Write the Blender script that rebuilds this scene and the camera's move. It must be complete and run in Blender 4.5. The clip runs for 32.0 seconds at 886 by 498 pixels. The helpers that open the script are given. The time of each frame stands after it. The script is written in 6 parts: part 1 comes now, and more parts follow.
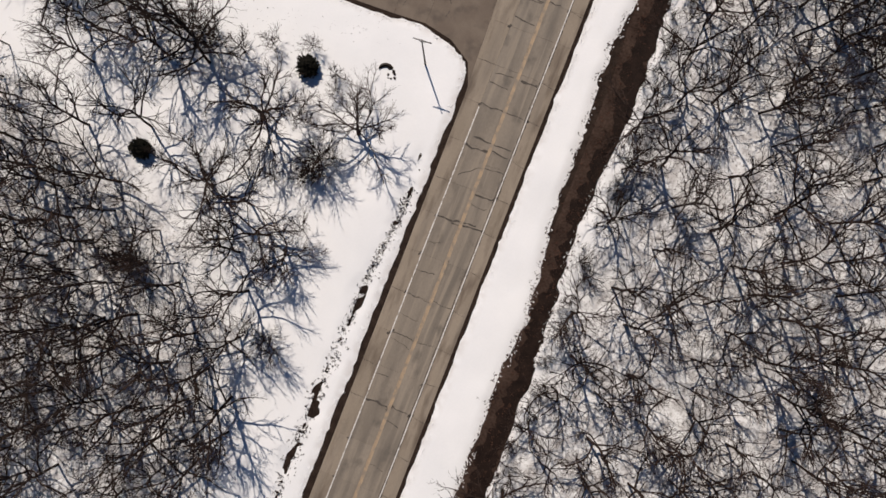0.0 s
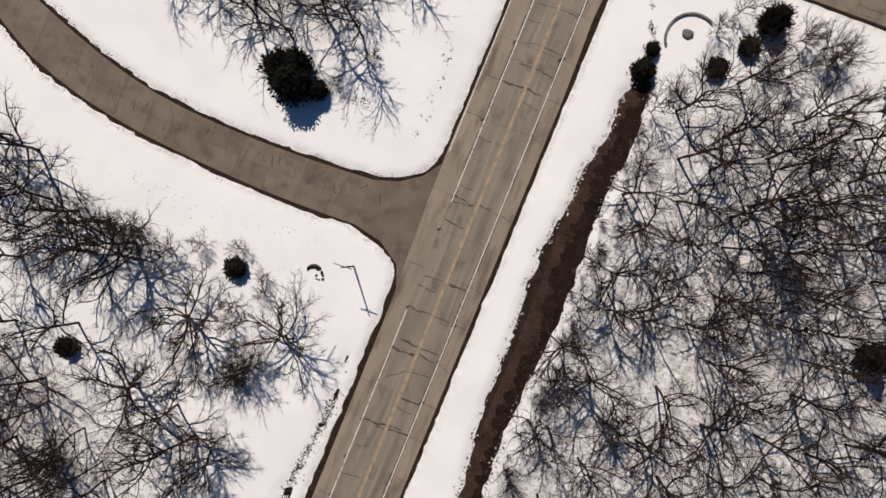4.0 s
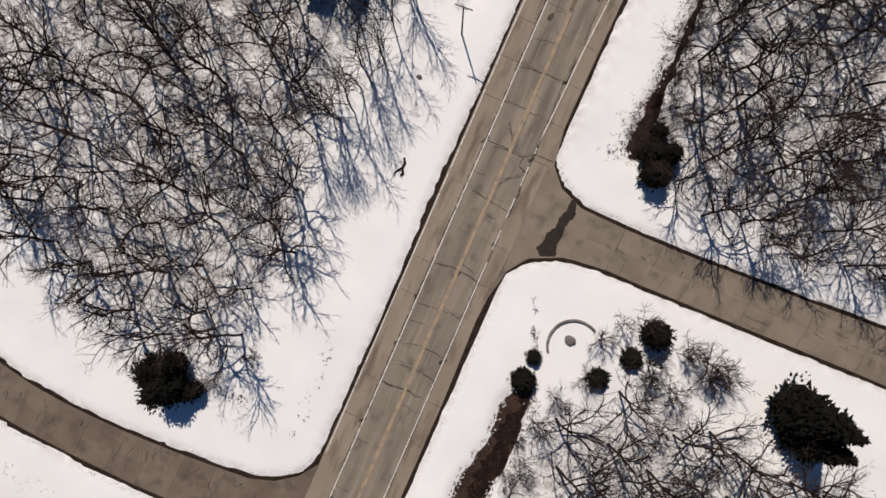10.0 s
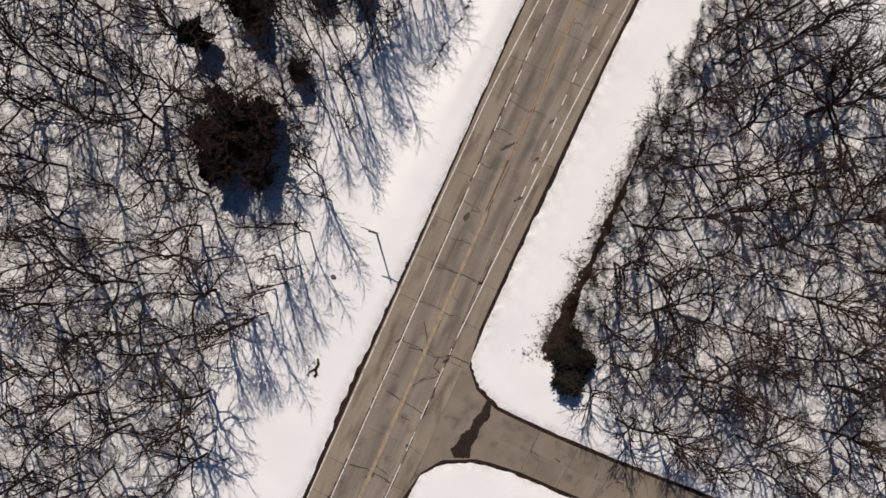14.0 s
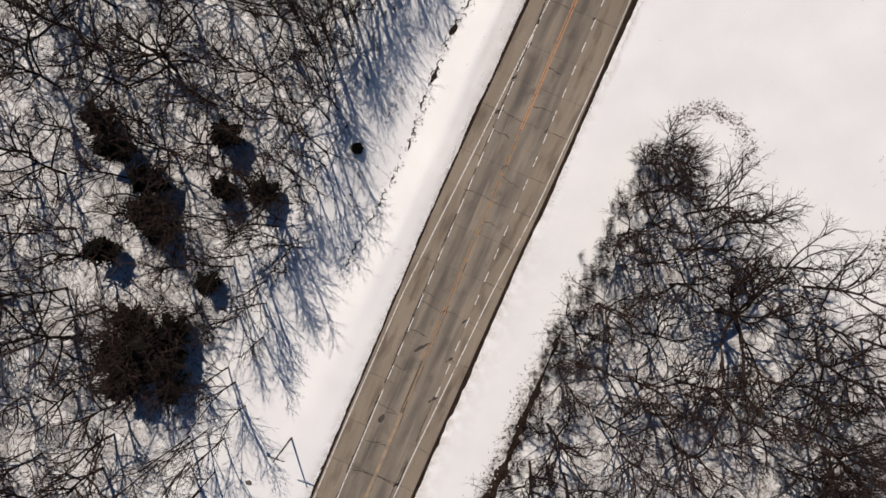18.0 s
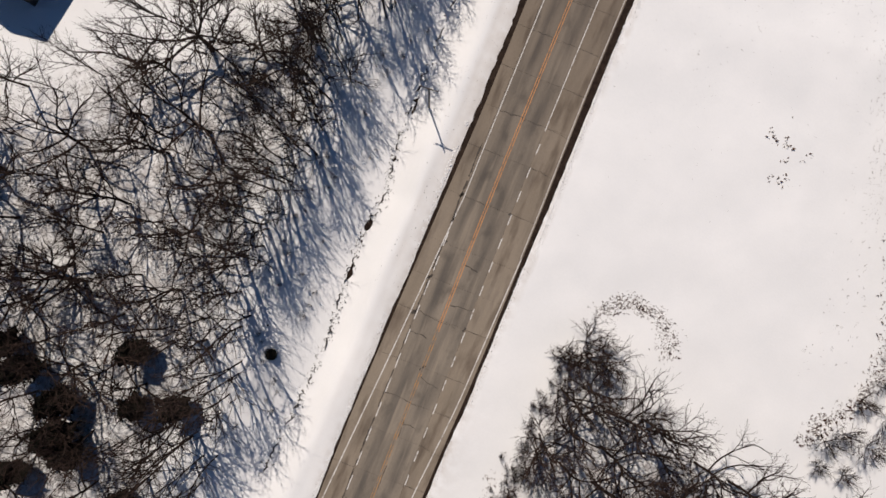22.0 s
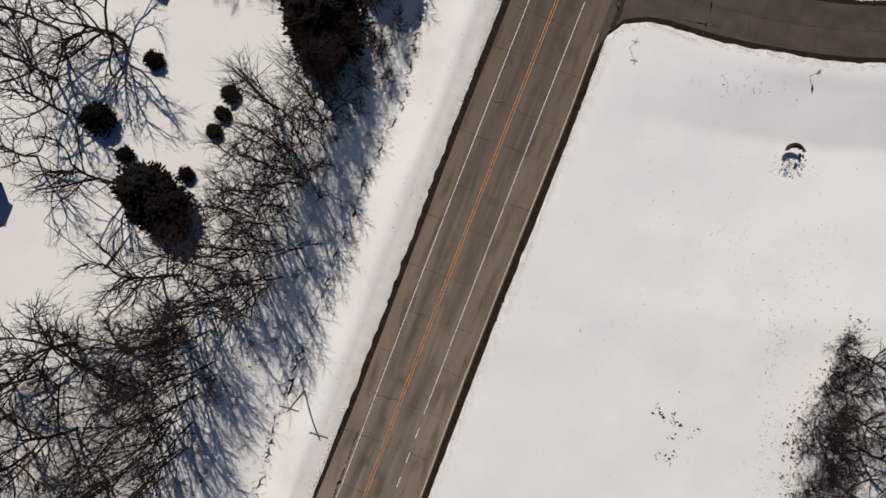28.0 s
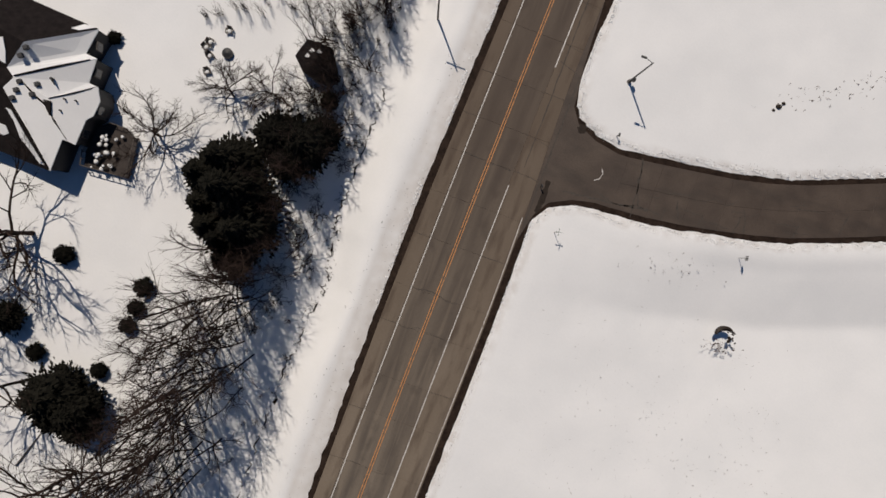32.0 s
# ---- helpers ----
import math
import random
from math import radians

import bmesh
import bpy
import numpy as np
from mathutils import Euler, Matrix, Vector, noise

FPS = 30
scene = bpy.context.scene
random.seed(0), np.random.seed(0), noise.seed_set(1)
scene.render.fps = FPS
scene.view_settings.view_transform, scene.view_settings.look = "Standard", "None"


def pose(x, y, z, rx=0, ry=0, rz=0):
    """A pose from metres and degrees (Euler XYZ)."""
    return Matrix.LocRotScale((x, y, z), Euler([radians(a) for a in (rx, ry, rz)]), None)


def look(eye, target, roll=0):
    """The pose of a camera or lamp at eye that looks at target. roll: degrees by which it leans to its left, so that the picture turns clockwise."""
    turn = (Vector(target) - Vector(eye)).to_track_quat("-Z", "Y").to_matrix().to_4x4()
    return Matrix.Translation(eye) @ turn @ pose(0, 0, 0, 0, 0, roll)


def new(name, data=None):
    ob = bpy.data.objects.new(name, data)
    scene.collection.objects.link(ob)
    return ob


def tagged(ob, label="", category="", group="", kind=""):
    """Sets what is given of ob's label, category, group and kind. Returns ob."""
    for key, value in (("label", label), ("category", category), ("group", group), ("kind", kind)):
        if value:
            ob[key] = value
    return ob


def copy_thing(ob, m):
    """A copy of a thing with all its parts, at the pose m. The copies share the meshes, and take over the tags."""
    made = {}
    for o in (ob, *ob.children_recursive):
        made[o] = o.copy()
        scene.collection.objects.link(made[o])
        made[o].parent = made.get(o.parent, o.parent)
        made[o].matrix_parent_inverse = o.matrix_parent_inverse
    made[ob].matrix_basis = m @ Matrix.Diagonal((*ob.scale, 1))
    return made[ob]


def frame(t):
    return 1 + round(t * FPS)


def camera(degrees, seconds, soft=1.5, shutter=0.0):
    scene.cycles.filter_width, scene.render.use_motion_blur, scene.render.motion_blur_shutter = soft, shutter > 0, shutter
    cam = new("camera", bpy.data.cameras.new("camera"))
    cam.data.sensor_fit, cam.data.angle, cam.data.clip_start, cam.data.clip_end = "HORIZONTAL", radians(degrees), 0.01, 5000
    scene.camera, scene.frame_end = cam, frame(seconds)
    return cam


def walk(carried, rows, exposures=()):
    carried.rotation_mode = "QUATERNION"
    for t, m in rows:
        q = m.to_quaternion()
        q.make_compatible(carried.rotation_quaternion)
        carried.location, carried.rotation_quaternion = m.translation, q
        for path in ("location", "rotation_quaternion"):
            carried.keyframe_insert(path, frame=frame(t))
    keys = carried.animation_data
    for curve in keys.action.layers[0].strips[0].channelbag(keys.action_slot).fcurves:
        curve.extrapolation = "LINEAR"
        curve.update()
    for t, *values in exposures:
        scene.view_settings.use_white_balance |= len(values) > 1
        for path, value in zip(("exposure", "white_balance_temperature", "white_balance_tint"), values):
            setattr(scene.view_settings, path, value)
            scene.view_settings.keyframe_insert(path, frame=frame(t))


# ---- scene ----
cam = camera(72.0, 32.0, soft=1.6)
# seconds, place, turn about x, y and z in degrees
ROWS = [
    (0.0, 0.900, 0.000, 88.874, 0.893, 1.032, 21.313),
    (0.5, 0.697, 3.891, 88.934, 0.882, 1.014, 21.424),
    (1.0, 0.452, 7.852, 88.984, 0.871, 0.995, 21.535),
    (2.0, 0.168, 15.776, 88.990, 0.847, 0.957, 21.759),
    (3.0, -0.134, 23.675, 88.987, 0.821, 0.918, 21.998),
    (3.5, -0.318, 27.605, 88.929, 0.807, 0.897, 22.124),
    (5.5, -0.908, 43.428, 88.775, 0.731, 0.798, 22.682),
    (6.0, -1.023, 47.424, 88.694, 0.709, 0.765, 22.815),
    (7.0, -1.140, 55.401, 88.578, 0.663, 0.691, 23.066),
    (8.0, -1.305, 63.205, 88.364, 0.613, 0.602, 23.287),
    (9.0, -1.712, 70.911, 88.043, 0.561, 0.496, 23.485),
    (10.0, -2.278, 78.701, 87.945, 0.508, 0.375, 23.671),
    (11.0, -2.806, 86.536, 87.755, 0.455, 0.241, 23.838),
    (12.0, -3.097, 94.431, 87.657, 0.403, 0.095, 23.960),
    (13.0, -3.388, 102.216, 87.529, 0.347, -0.061, 24.019),
    (14.0, -3.661, 109.993, 87.516, 0.288, -0.223, 23.994),
    (14.5, -3.812, 113.825, 87.606, 0.256, -0.304, 23.951),
    (16.5, -4.400, 129.408, 88.222, 0.115, -0.630, 23.450),
    (17.0, -4.557, 133.406, 87.966, 0.082, -0.702, 23.282),
    (18.0, -4.824, 141.508, 87.754, 0.016, -0.840, 22.921),
    (19.0, -4.958, 149.337, 87.510, -0.046, -0.964, 22.535),
    (20.0, -5.098, 157.337, 87.163, -0.104, -1.071, 22.168),
    (21.0, -5.380, 165.210, 86.739, -0.161, -1.163, 21.839),
    (22.0, -5.413, 172.716, 86.299, -0.215, -1.246, 21.546),
    (23.0, -5.287, 180.078, 85.903, -0.269, -1.320, 21.275),
    (24.0, -5.166, 187.408, 85.485, -0.323, -1.388, 20.989),
    (25.0, -4.905, 194.844, 85.093, -0.381, -1.452, 20.711),
    (25.5, -4.724, 198.425, 84.974, -0.412, -1.483, 20.589),
    (27.5, -4.237, 212.729, 83.888, -0.551, -1.601, 20.315),
    (28.0, -4.165, 216.214, 83.672, -0.589, -1.631, 20.267),
    (29.0, -3.899, 223.261, 83.308, -0.668, -1.692, 20.175),
    (30.0, -3.649, 230.380, 82.827, -0.749, -1.755, 20.087),
    (31.0, -3.548, 237.304, 82.460, -0.832, -1.820, 20.002),
    (32.0, -3.444, 244.208, 81.843, -0.915, -1.885, 19.919),
]
EXPOSURES = [(0, 0.1, 6500, 10), (14, 0.07, 6500, 10), (22, 0.05, 6500, 10), (25.5, -0.05, 6520, 9), (28, -0.2, 6560, 8), (32, -0.22, 6580, 8)]
walk(cam, [(t, pose(x, y, z, rx, ry, rz)) for t, x, y, z, rx, ry, rz in ROWS], EXPOSURES)

# ---- light ----
SUN_AZ, SUN_EL = radians(130), radians(53)   # angle from +x towards +y; height over the horizon
world = bpy.data.worlds.new("sky")
scene.world = world
world.use_nodes = True
wt = world.node_tree
sky = wt.nodes.new("ShaderNodeTexSky")
sky.sky_type, sky.sun_disc = "NISHITA", False
sky.ozone_density, sky.dust_density = 8.5, 0.0
sky.sun_elevation, sky.sun_rotation = SUN_EL, radians(90) - SUN_AZ
tint = wt.nodes.new("ShaderNodeHueSaturation")
tint.inputs["Saturation"].default_value = 1.04
wt.links.new(sky.outputs[0], tint.inputs["Color"])
wt.links.new(tint.outputs[0], wt.nodes["Background"].inputs[0])
wt.nodes["Background"].inputs[1].default_value = 0.041
sun = new("sun", bpy.data.lights.new("sun", "SUN"))
sun.data.energy, sun.data.angle, sun.data.color = 3.6, radians(0.55), (1.0, 0.885, 0.785)
sun.matrix_basis = look((math.cos(SUN_AZ) * math.cos(SUN_EL), math.sin(SUN_AZ) * math.cos(SUN_EL), math.sin(SUN_EL)), (0, 0, 0))


# ---- materials ----
def material(name, low, high, scale=1.0, rough=0.85, stretch=(1, 1, 1), bump=0.3, fine=8.0, each=0.0, detail=5, grain=0.5, metal=0.0):
    """A surface whose colour runs from low to high by broad noise and fine grain, with a fine bump; each: how far whole pieces differ."""
    m = bpy.data.materials.new(name)
    m.use_nodes = True
    n, l = m.node_tree.nodes, m.node_tree.links
    b = n["Principled BSDF"]
    at = n.new("ShaderNodeTexCoord")
    geo = n.new("ShaderNodeNewGeometry")
    mapping = n.new("ShaderNodeMapping")
    mapping.inputs["Scale"].default_value = stretch
    l.new(geo.outputs["Position"], mapping.inputs[0])
    broad, small = n.new("ShaderNodeTexNoise"), n.new("ShaderNodeTexNoise")
    for t, s, d in ((broad, scale, detail), (small, scale * fine, 4)):
        t.inputs["Scale"].default_value, t.inputs["Detail"].default_value = s, d
        l.new(mapping.outputs[0], t.inputs["Vector"])
    mix = n.new("ShaderNodeMix")
    mix.data_type = "FLOAT"
    mix.inputs["Factor"].default_value = grain
    l.new(broad.outputs[0], mix.inputs["A"])
    l.new(small.outputs[0], mix.inputs["B"])
    last = mix.outputs["Result"]
    if each:
        info = n.new("ShaderNodeObjectInfo")
        shift = n.new("ShaderNodeMath")
        shift.operation = "MULTIPLY_ADD"
        shift.inputs[1].default_value = each
        l.new(info.outputs["Random"], shift.inputs[0])
        l.new(last, shift.inputs[2])
        low_end = n.new("ShaderNodeMath")
        low_end.operation = "SUBTRACT"
        low_end.inputs[1].default_value = each / 2
        l.new(shift.outputs[0], low_end.inputs[0])
        last = low_end.outputs[0]
    ramp = n.new("ShaderNodeValToRGB")
    ramp.color_ramp.elements[0].position, ramp.color_ramp.elements[0].color = 0.36, (*low, 1)
    ramp.color_ramp.elements[1].position, ramp.color_ramp.elements[1].color = 0.64, (*high, 1)
    l.new(last, ramp.inputs[0])
    l.new(ramp.outputs[0], b.inputs["Base Color"])
    b.inputs["Roughness"].default_value = rough
    b.inputs["Metallic"].default_value = metal
    if bump:
        bp = n.new("ShaderNodeBump")
        bp.inputs["Strength"].default_value, bp.inputs["Distance"].default_value = bump, 0.05
        l.new(small.outputs[0], bp.inputs["Height"])
        l.new(bp.outputs[0], b.inputs["Normal"])
    return m


def over(m, name, colour, amount, where):
    """Lays a second colour over a material: where(nodes, links) gives the 0..1 mask."""
    n, l = m.node_tree.nodes, m.node_tree.links
    b = n["Principled BSDF"]
    old = b.inputs["Base Color"].links[0].from_socket
    mask = where(n, l)
    scaled = n.new("ShaderNodeMath")
    scaled.operation = "MULTIPLY"
    scaled.use_clamp = True
    scaled.inputs[1].default_value = amount
    l.new(mask, scaled.inputs[0])
    mix = n.new("ShaderNodeMix")
    mix.data_type = "RGBA"
    mix.label = name
    l.new(scaled.outputs[0], mix.inputs["Factor"])
    l.new(old, mix.inputs["A"])
    mix.inputs["B"].default_value = (*colour, 1)
    l.new(mix.outputs["Result"], b.inputs["Base Color"])
    return m


def noise_mask(scale, low, high, stretch=(1, 1, 1), detail=4.0):
    def where(n, l):
        geo, mp, t, r = (n.new(k) for k in ("ShaderNodeNewGeometry", "ShaderNodeMapping", "ShaderNodeTexNoise", "ShaderNodeMapRange"))
        mp.inputs["Scale"].default_value = stretch
        t.inputs["Scale"].default_value, t.inputs["Detail"].default_value = scale, detail
        r.inputs["From Min"].default_value, r.inputs["From Max"].default_value = low, high
        l.new(geo.outputs["Position"], mp.inputs[0])
        l.new(mp.outputs[0], t.inputs["Vector"])
        l.new(t.outputs[0], r.inputs[0])
        return r.outputs[0]
    return where


def attr_mask(name, scale=0.0, low=0.0, high=1.0):
    """A mesh attribute, broken up by noise."""
    def where(n, l):
        a = n.new("ShaderNodeAttribute")
        a.attribute_name = name
        if not scale:
            return a.outputs["Fac"]
        mul = n.new("ShaderNodeMath")
        mul.operation = "MULTIPLY"
        l.new(a.outputs["Fac"], mul.inputs[0])
        l.new(noise_mask(scale, low, high)(n, l), mul.inputs[1])
        return mul.outputs[0]
    return where


SNOW = material("snow", (.80, .81, .81), (.865, .87, .865), .12, .75, bump=.25, fine=30, grain=.25)
over(SNOW, "road dirt", (.46, .41, .36), .42, attr_mask("dirt", .7, .34, .6))
over(SNOW, "leaf litter and bark in the woods", (.2, .165, .145), .5, attr_mask("litter", .55, .4, .66))
over(SNOW, "fine litter in the woods", (.13, .10, .085), .5, attr_mask("litter", 2.6, .5, .68))
over(SNOW, "dirty ploughed strip", (.5, .44, .38), .5, attr_mask("strip", .5, .05, .8))
SOIL = material("wet_soil", (.013, .0085, .0065), (.042, .028, .021), .9, .8, bump=.8, fine=9)
GRASS = material("dead_grass", (.034, .018, .013), (.115, .058, .04), .8, .9, bump=.6, fine=12, each=.2)
CONCRETE = material("worn_concrete", (.225, .185, .138), (.295, .245, .188), .35, .82, (1, .35, 1), .25, 22, each=.12, grain=.4)
over(CONCRETE, "stains", (.11, .095, .08), .55, noise_mask(.5, .52, .75, (1, .12, 1)))
LANE = material("worn_lane_concrete", (.188, .159, .125), (.268, .227, .178), .35, .8, (1, .3, 1), .25, 22, each=.14, grain=.4)
over(LANE, "tyre wear", (.10, .088, .075), .45, noise_mask(.62, .45, .66, (1.2, .14, 1)))


def lane_middle(n, l):
    """The dark band of drips and rubber along the middle of each lane, following the road's bend."""
    def step(kind, a, b=None):
        k = n.new("ShaderNodeMath")
        k.operation = kind
        for i, v in enumerate((a, b)):
            if v is None:
                continue
            if isinstance(v, (int, float)):
                k.inputs[i].default_value = v
            else:
                l.new(v, k.inputs[i])
        return k.outputs[0]
    geo, sep, r = (n.new(k) for k in ("ShaderNodeNewGeometry", "ShaderNodeSeparateXYZ", "ShaderNodeMapRange"))
    l.new(geo.outputs["Position"], sep.inputs[0])
    bend = step("MULTIPLY", step("POWER", step("MAXIMUM", step("DIVIDE", step("SUBTRACT", sep.outputs["Y"], 172.0), 108.0), 0.0), 1.7), 2.0)
    off = step("ABSOLUTE", step("SUBTRACT", step("ABSOLUTE", step("SUBTRACT", sep.outputs["X"], bend)), 1.95))
    l.new(off, r.inputs[0])
    r.interpolation_type = "SMOOTHSTEP"
    for k, v in (("From Min", .15), ("From Max", 1.25), ("To Min", 1.0), ("To Max", 0.0)):
        r.inputs[k].default_value = v
    fade = n.new("ShaderNodeMapRange")
    l.new(sep.outputs["Y"], fade.inputs[0])
    for k, v in (("From Min", 70.0), ("From Max", 130.0), ("To Min", .3), ("To Max", 1.0)):
        fade.inputs[k].default_value = v
    return step("MULTIPLY", fade.outputs[0], step("MULTIPLY", r.outputs[0], noise_mask(.55, .34, .66, (1, .2, 1), 5.0)(n, l)))


over(LANE, "lane middle", (.062, .056, .051), .74, lane_middle)
over(LANE, "pale streaks", (.33, .275, .21), .5, noise_mask(1.1, .54, .66, (1, .05, 1)))
over(LANE, "blotches", (.075, .066, .056), .6, noise_mask(.42, .57, .70, (1, .6, 1), 6.0))
def wetter(n, l):
    geo, sep, r = (n.new(k) for k in ("ShaderNodeNewGeometry", "ShaderNodeSeparateXYZ", "ShaderNodeMapRange"))
    l.new(geo.outputs["Position"], sep.inputs[0])
    l.new(sep.outputs["Y"], r.inputs[0])
    r.inputs["From Min"].default_value, r.inputs["From Max"].default_value = 165, 262
    return r.outputs[0]


over(CONCRETE, "damp", (.075, .049, .032), .74, wetter)
over(LANE, "damp", (.061, .041, .029), .8, wetter)
over(CONCRETE, "damp stains", (.06, .038, .025), .6, noise_mask(.7, .5, .68, (1, .2, 1), 6.0))
EARTH = material("bare_earth", (.021, .0128, .0098), (.07, .0455, .035), .28, .9, bump=.8, fine=10)
MUD = material("dark_mud", (.008, .005, .004), (.024, .0145, .011), .7, .7, bump=.8, fine=8)
WETROAD = material("wet_asphalt_concrete", (.05, .035, .026), (.096, .071, .053), .3, .65, bump=.25, fine=22, each=.1)
over(WETROAD, "stains", (.035, .026, .02), .6, noise_mask(.5, .5, .7, (.3, .8, 1)))
CRACK = material("tarred_crack", (.035, .029, .024), (.085, .07, .057), 3, .8, bump=.4)
DAMP = material("damp_concrete", (.125, .094, .07), (.185, .148, .112), .35, .8, bump=.25, fine=22, each=.14, grain=.4)
over(DAMP, "stains", (.06, .046, .036), .6, noise_mask(.45, .52, .72))
WORN = material("side_street_concrete", (.165, .135, .102), (.235, .195, .15), .35, .8, bump=.25, fine=22, each=.14, grain=.4)
over(WORN, "stains", (.075, .06, .048), .6, noise_mask(.4, .54, .72))
PATCH = material("wet_asphalt", (.016, .011, .008), (.036, .026, .019), 1.2, .55, bump=.5)
PATCH.node_tree.nodes["Principled BSDF"].inputs["Specular IOR Level"].default_value = .2
WHITE = material("worn_white_paint", (.55, .53, .50), (.78, .76, .72), 3, .7, bump=.15)
over(WHITE, "worn through", (.22, .19, .16), .85, noise_mask(1.4, .55, .66))
FRESH = material("white_paint", (.5, .48, .45), (.72, .70, .66), 3, .7, bump=.15)
over(FRESH, "worn through", (.2, .17, .14), .7, noise_mask(1.1, .58, .66))
YELLOW = material("worn_yellow_paint", (.48, .2, .065), (.62, .28, .095), 2, .7, bump=.15)
over(YELLOW, "worn through", (.15, .105, .07), .75, noise_mask(1.6, .52, .66))
PEACH = material("pale_yellow_paint", (.34, .185, .075), (.46, .25, .10), 1.2, .8, bump=.15)
over(PEACH, "worn through", (.21, .175, .14), .9, noise_mask(.9, .44, .58))
FADED = material("faded_yellow_paint", (.315, .24, .16), (.43, .31, .195), .6, .8, bump=.15)
over(FADED, "worn through", (.20, .175, .145), .65, noise_mask(.9, .45, .6))
BARK = material("bark", (.02, .0135, .0112), (.056, .038, .031), 3, .9, bump=.5, each=.25)
TWIG = material("twigs", (.022, .0148, .0122), (.058, .039, .032), 1.5, .9, bump=0, each=.3)
NEEDLE = material("needles", (.007, .0068, .0055), (.017, .016, .012), 2.2, .95, bump=.2, each=.2)
for m in (BARK, TWIG, NEEDLE, GRASS, SOIL, EARTH, MUD):
    m.node_tree.nodes["Principled BSDF"].inputs["Specular IOR Level"].default_value = .08
OLDWOOD = material("weathered_wood", (.05, .042, .036), (.13, .11, .095), 3, .85, (1, 1, .2), .4)
DARKWOOD = material("wet_dark_boards", (.02, .0145, .012), (.055, .04, .033), 3, .7, (4, 1, 1), .4)
METAL = material("grey_metal", (.05, .052, .048), (.1, .102, .096), 2, .6, bump=.1, metal=.3)
DARK = material("dark_plastic", (.012, .012, .013), (.03, .03, .032), 3, .5, bump=.1)
SIGNBACK = material("sign_sheet", (.3, .3, .3), (.42, .42, .41), 4, .4, bump=0, metal=.6)
GREEN = material("green_sign", (.02, .09, .05), (.03, .12, .07), 4, .4, bump=0)
STONE = material("grey_stone", (.10, .09, .085), (.24, .22, .20), 2, .85, bump=.6, each=.3)
SIDING = material("dark_siding", (.011, .011, .013), (.024, .024, .027), 2, .7, (1, 1, 6), .4)
SHINGLE = material("dark_shingles", (.006, .0045, .0045), (.02, .015, .0145), 1.5, .9, bump=.7, fine=14)
SHINGLE.node_tree.nodes["Principled BSDF"].inputs["Specular IOR Level"].default_value = .15
GLASS = material("window_glass", (.02, .024, .03), (.035, .04, .05), 1, .08, bump=0)


# ---- mesh helpers ----
def mesh_object(name, verts, faces, mats, parent=None, label="", smooth=False):
    me = bpy.data.meshes.new(name)
    me.from_pydata([tuple(v) for v in verts], [], faces)
    me.materials.append(mats)
    if smooth:
        me.polygons.foreach_set("use_smooth", [True] * len(me.polygons))
    me.update()
    ob = new(name, me)
    ob.parent = parent
    if label:
        tagged(ob, label)
    return ob


def part(name, bm, mat, parent, label="", smooth=False):
    me = bpy.data.meshes.new(name)
    bm.to_mesh(me)
    bm.free()
    me.materials.append(mat)
    if smooth:
        me.polygons.foreach_set("use_smooth", [True] * len(me.polygons))
    ob = new(name, me)
    ob.parent = parent
    if label:
        tagged(ob, label)
    return ob


def box(bm, x0, x1, y0, y1, z0, z1, m=Matrix(), bevel=0.0):
    made = bmesh.ops.create_cube(bm, size=1, matrix=m @ Matrix.Translation(((x0 + x1) / 2, (y0 + y1) / 2, (z0 + z1) / 2)) @ Matrix.Diagonal((x1 - x0, y1 - y0, z1 - z0, 1)))
    if bevel:
        es = list({e for v in made["verts"] for e in v.link_edges})
        bmesh.ops.bevel(bm, geom=es, offset=bevel, segments=1, affect="EDGES")
    return bm


def prism(pts, z0, z1):
    """Vertices and faces of an upright slab over an outline."""
    n = len(pts)
    area = sum(pts[i][0] * pts[(i + 1) % n][1] - pts[(i + 1) % n][0] * pts[i][1] for i in range(n))
    if area < 0:
        pts = pts[::-1]
    v = [(x, y, z0) for x, y in pts] + [(x, y, z1) for x, y in pts]
    return v, [tuple(range(n - 1, -1, -1)), tuple(range(n, 2 * n))] + [(i, (i + 1) % n, n + (i + 1) % n, n + i) for i in range(n)]


def tube(V, F, pts, radii, sides=3, cap=True, point=False):
    """Adds a tapering tube along points to the lists V and F."""
    first = len(V)
    n = len(pts)
    for i, (p, r) in enumerate(zip(pts, radii)):
        d = pts[min(i + 1, n - 1)] - pts[max(i - 1, 0)]
        a = d.orthogonal().normalized()
        b = d.cross(a).normalized()
        for s in range(sides):
            w = 2 * math.pi * s / sides
            V.append(p + a * (r * math.cos(w)) + b * (r * math.sin(w)))
    if point:
        del V[first + (n - 1) * sides + 1:]
        V[-1] = pts[-1]
    for i in range(n - 1):
        for s in range(sides):
            if point and i == n - 2:
                F.append((first + i * sides + s, first + i * sides + (s + 1) % sides, len(V) - 1))
                continue
            q, t = first + i * sides + s, first + i * sides + (s + 1) % sides
            F.append((q, t, t + sides, q + sides))
    if cap:
        F.append(tuple(range(first + (n - 1) * sides, first + n * sides)))


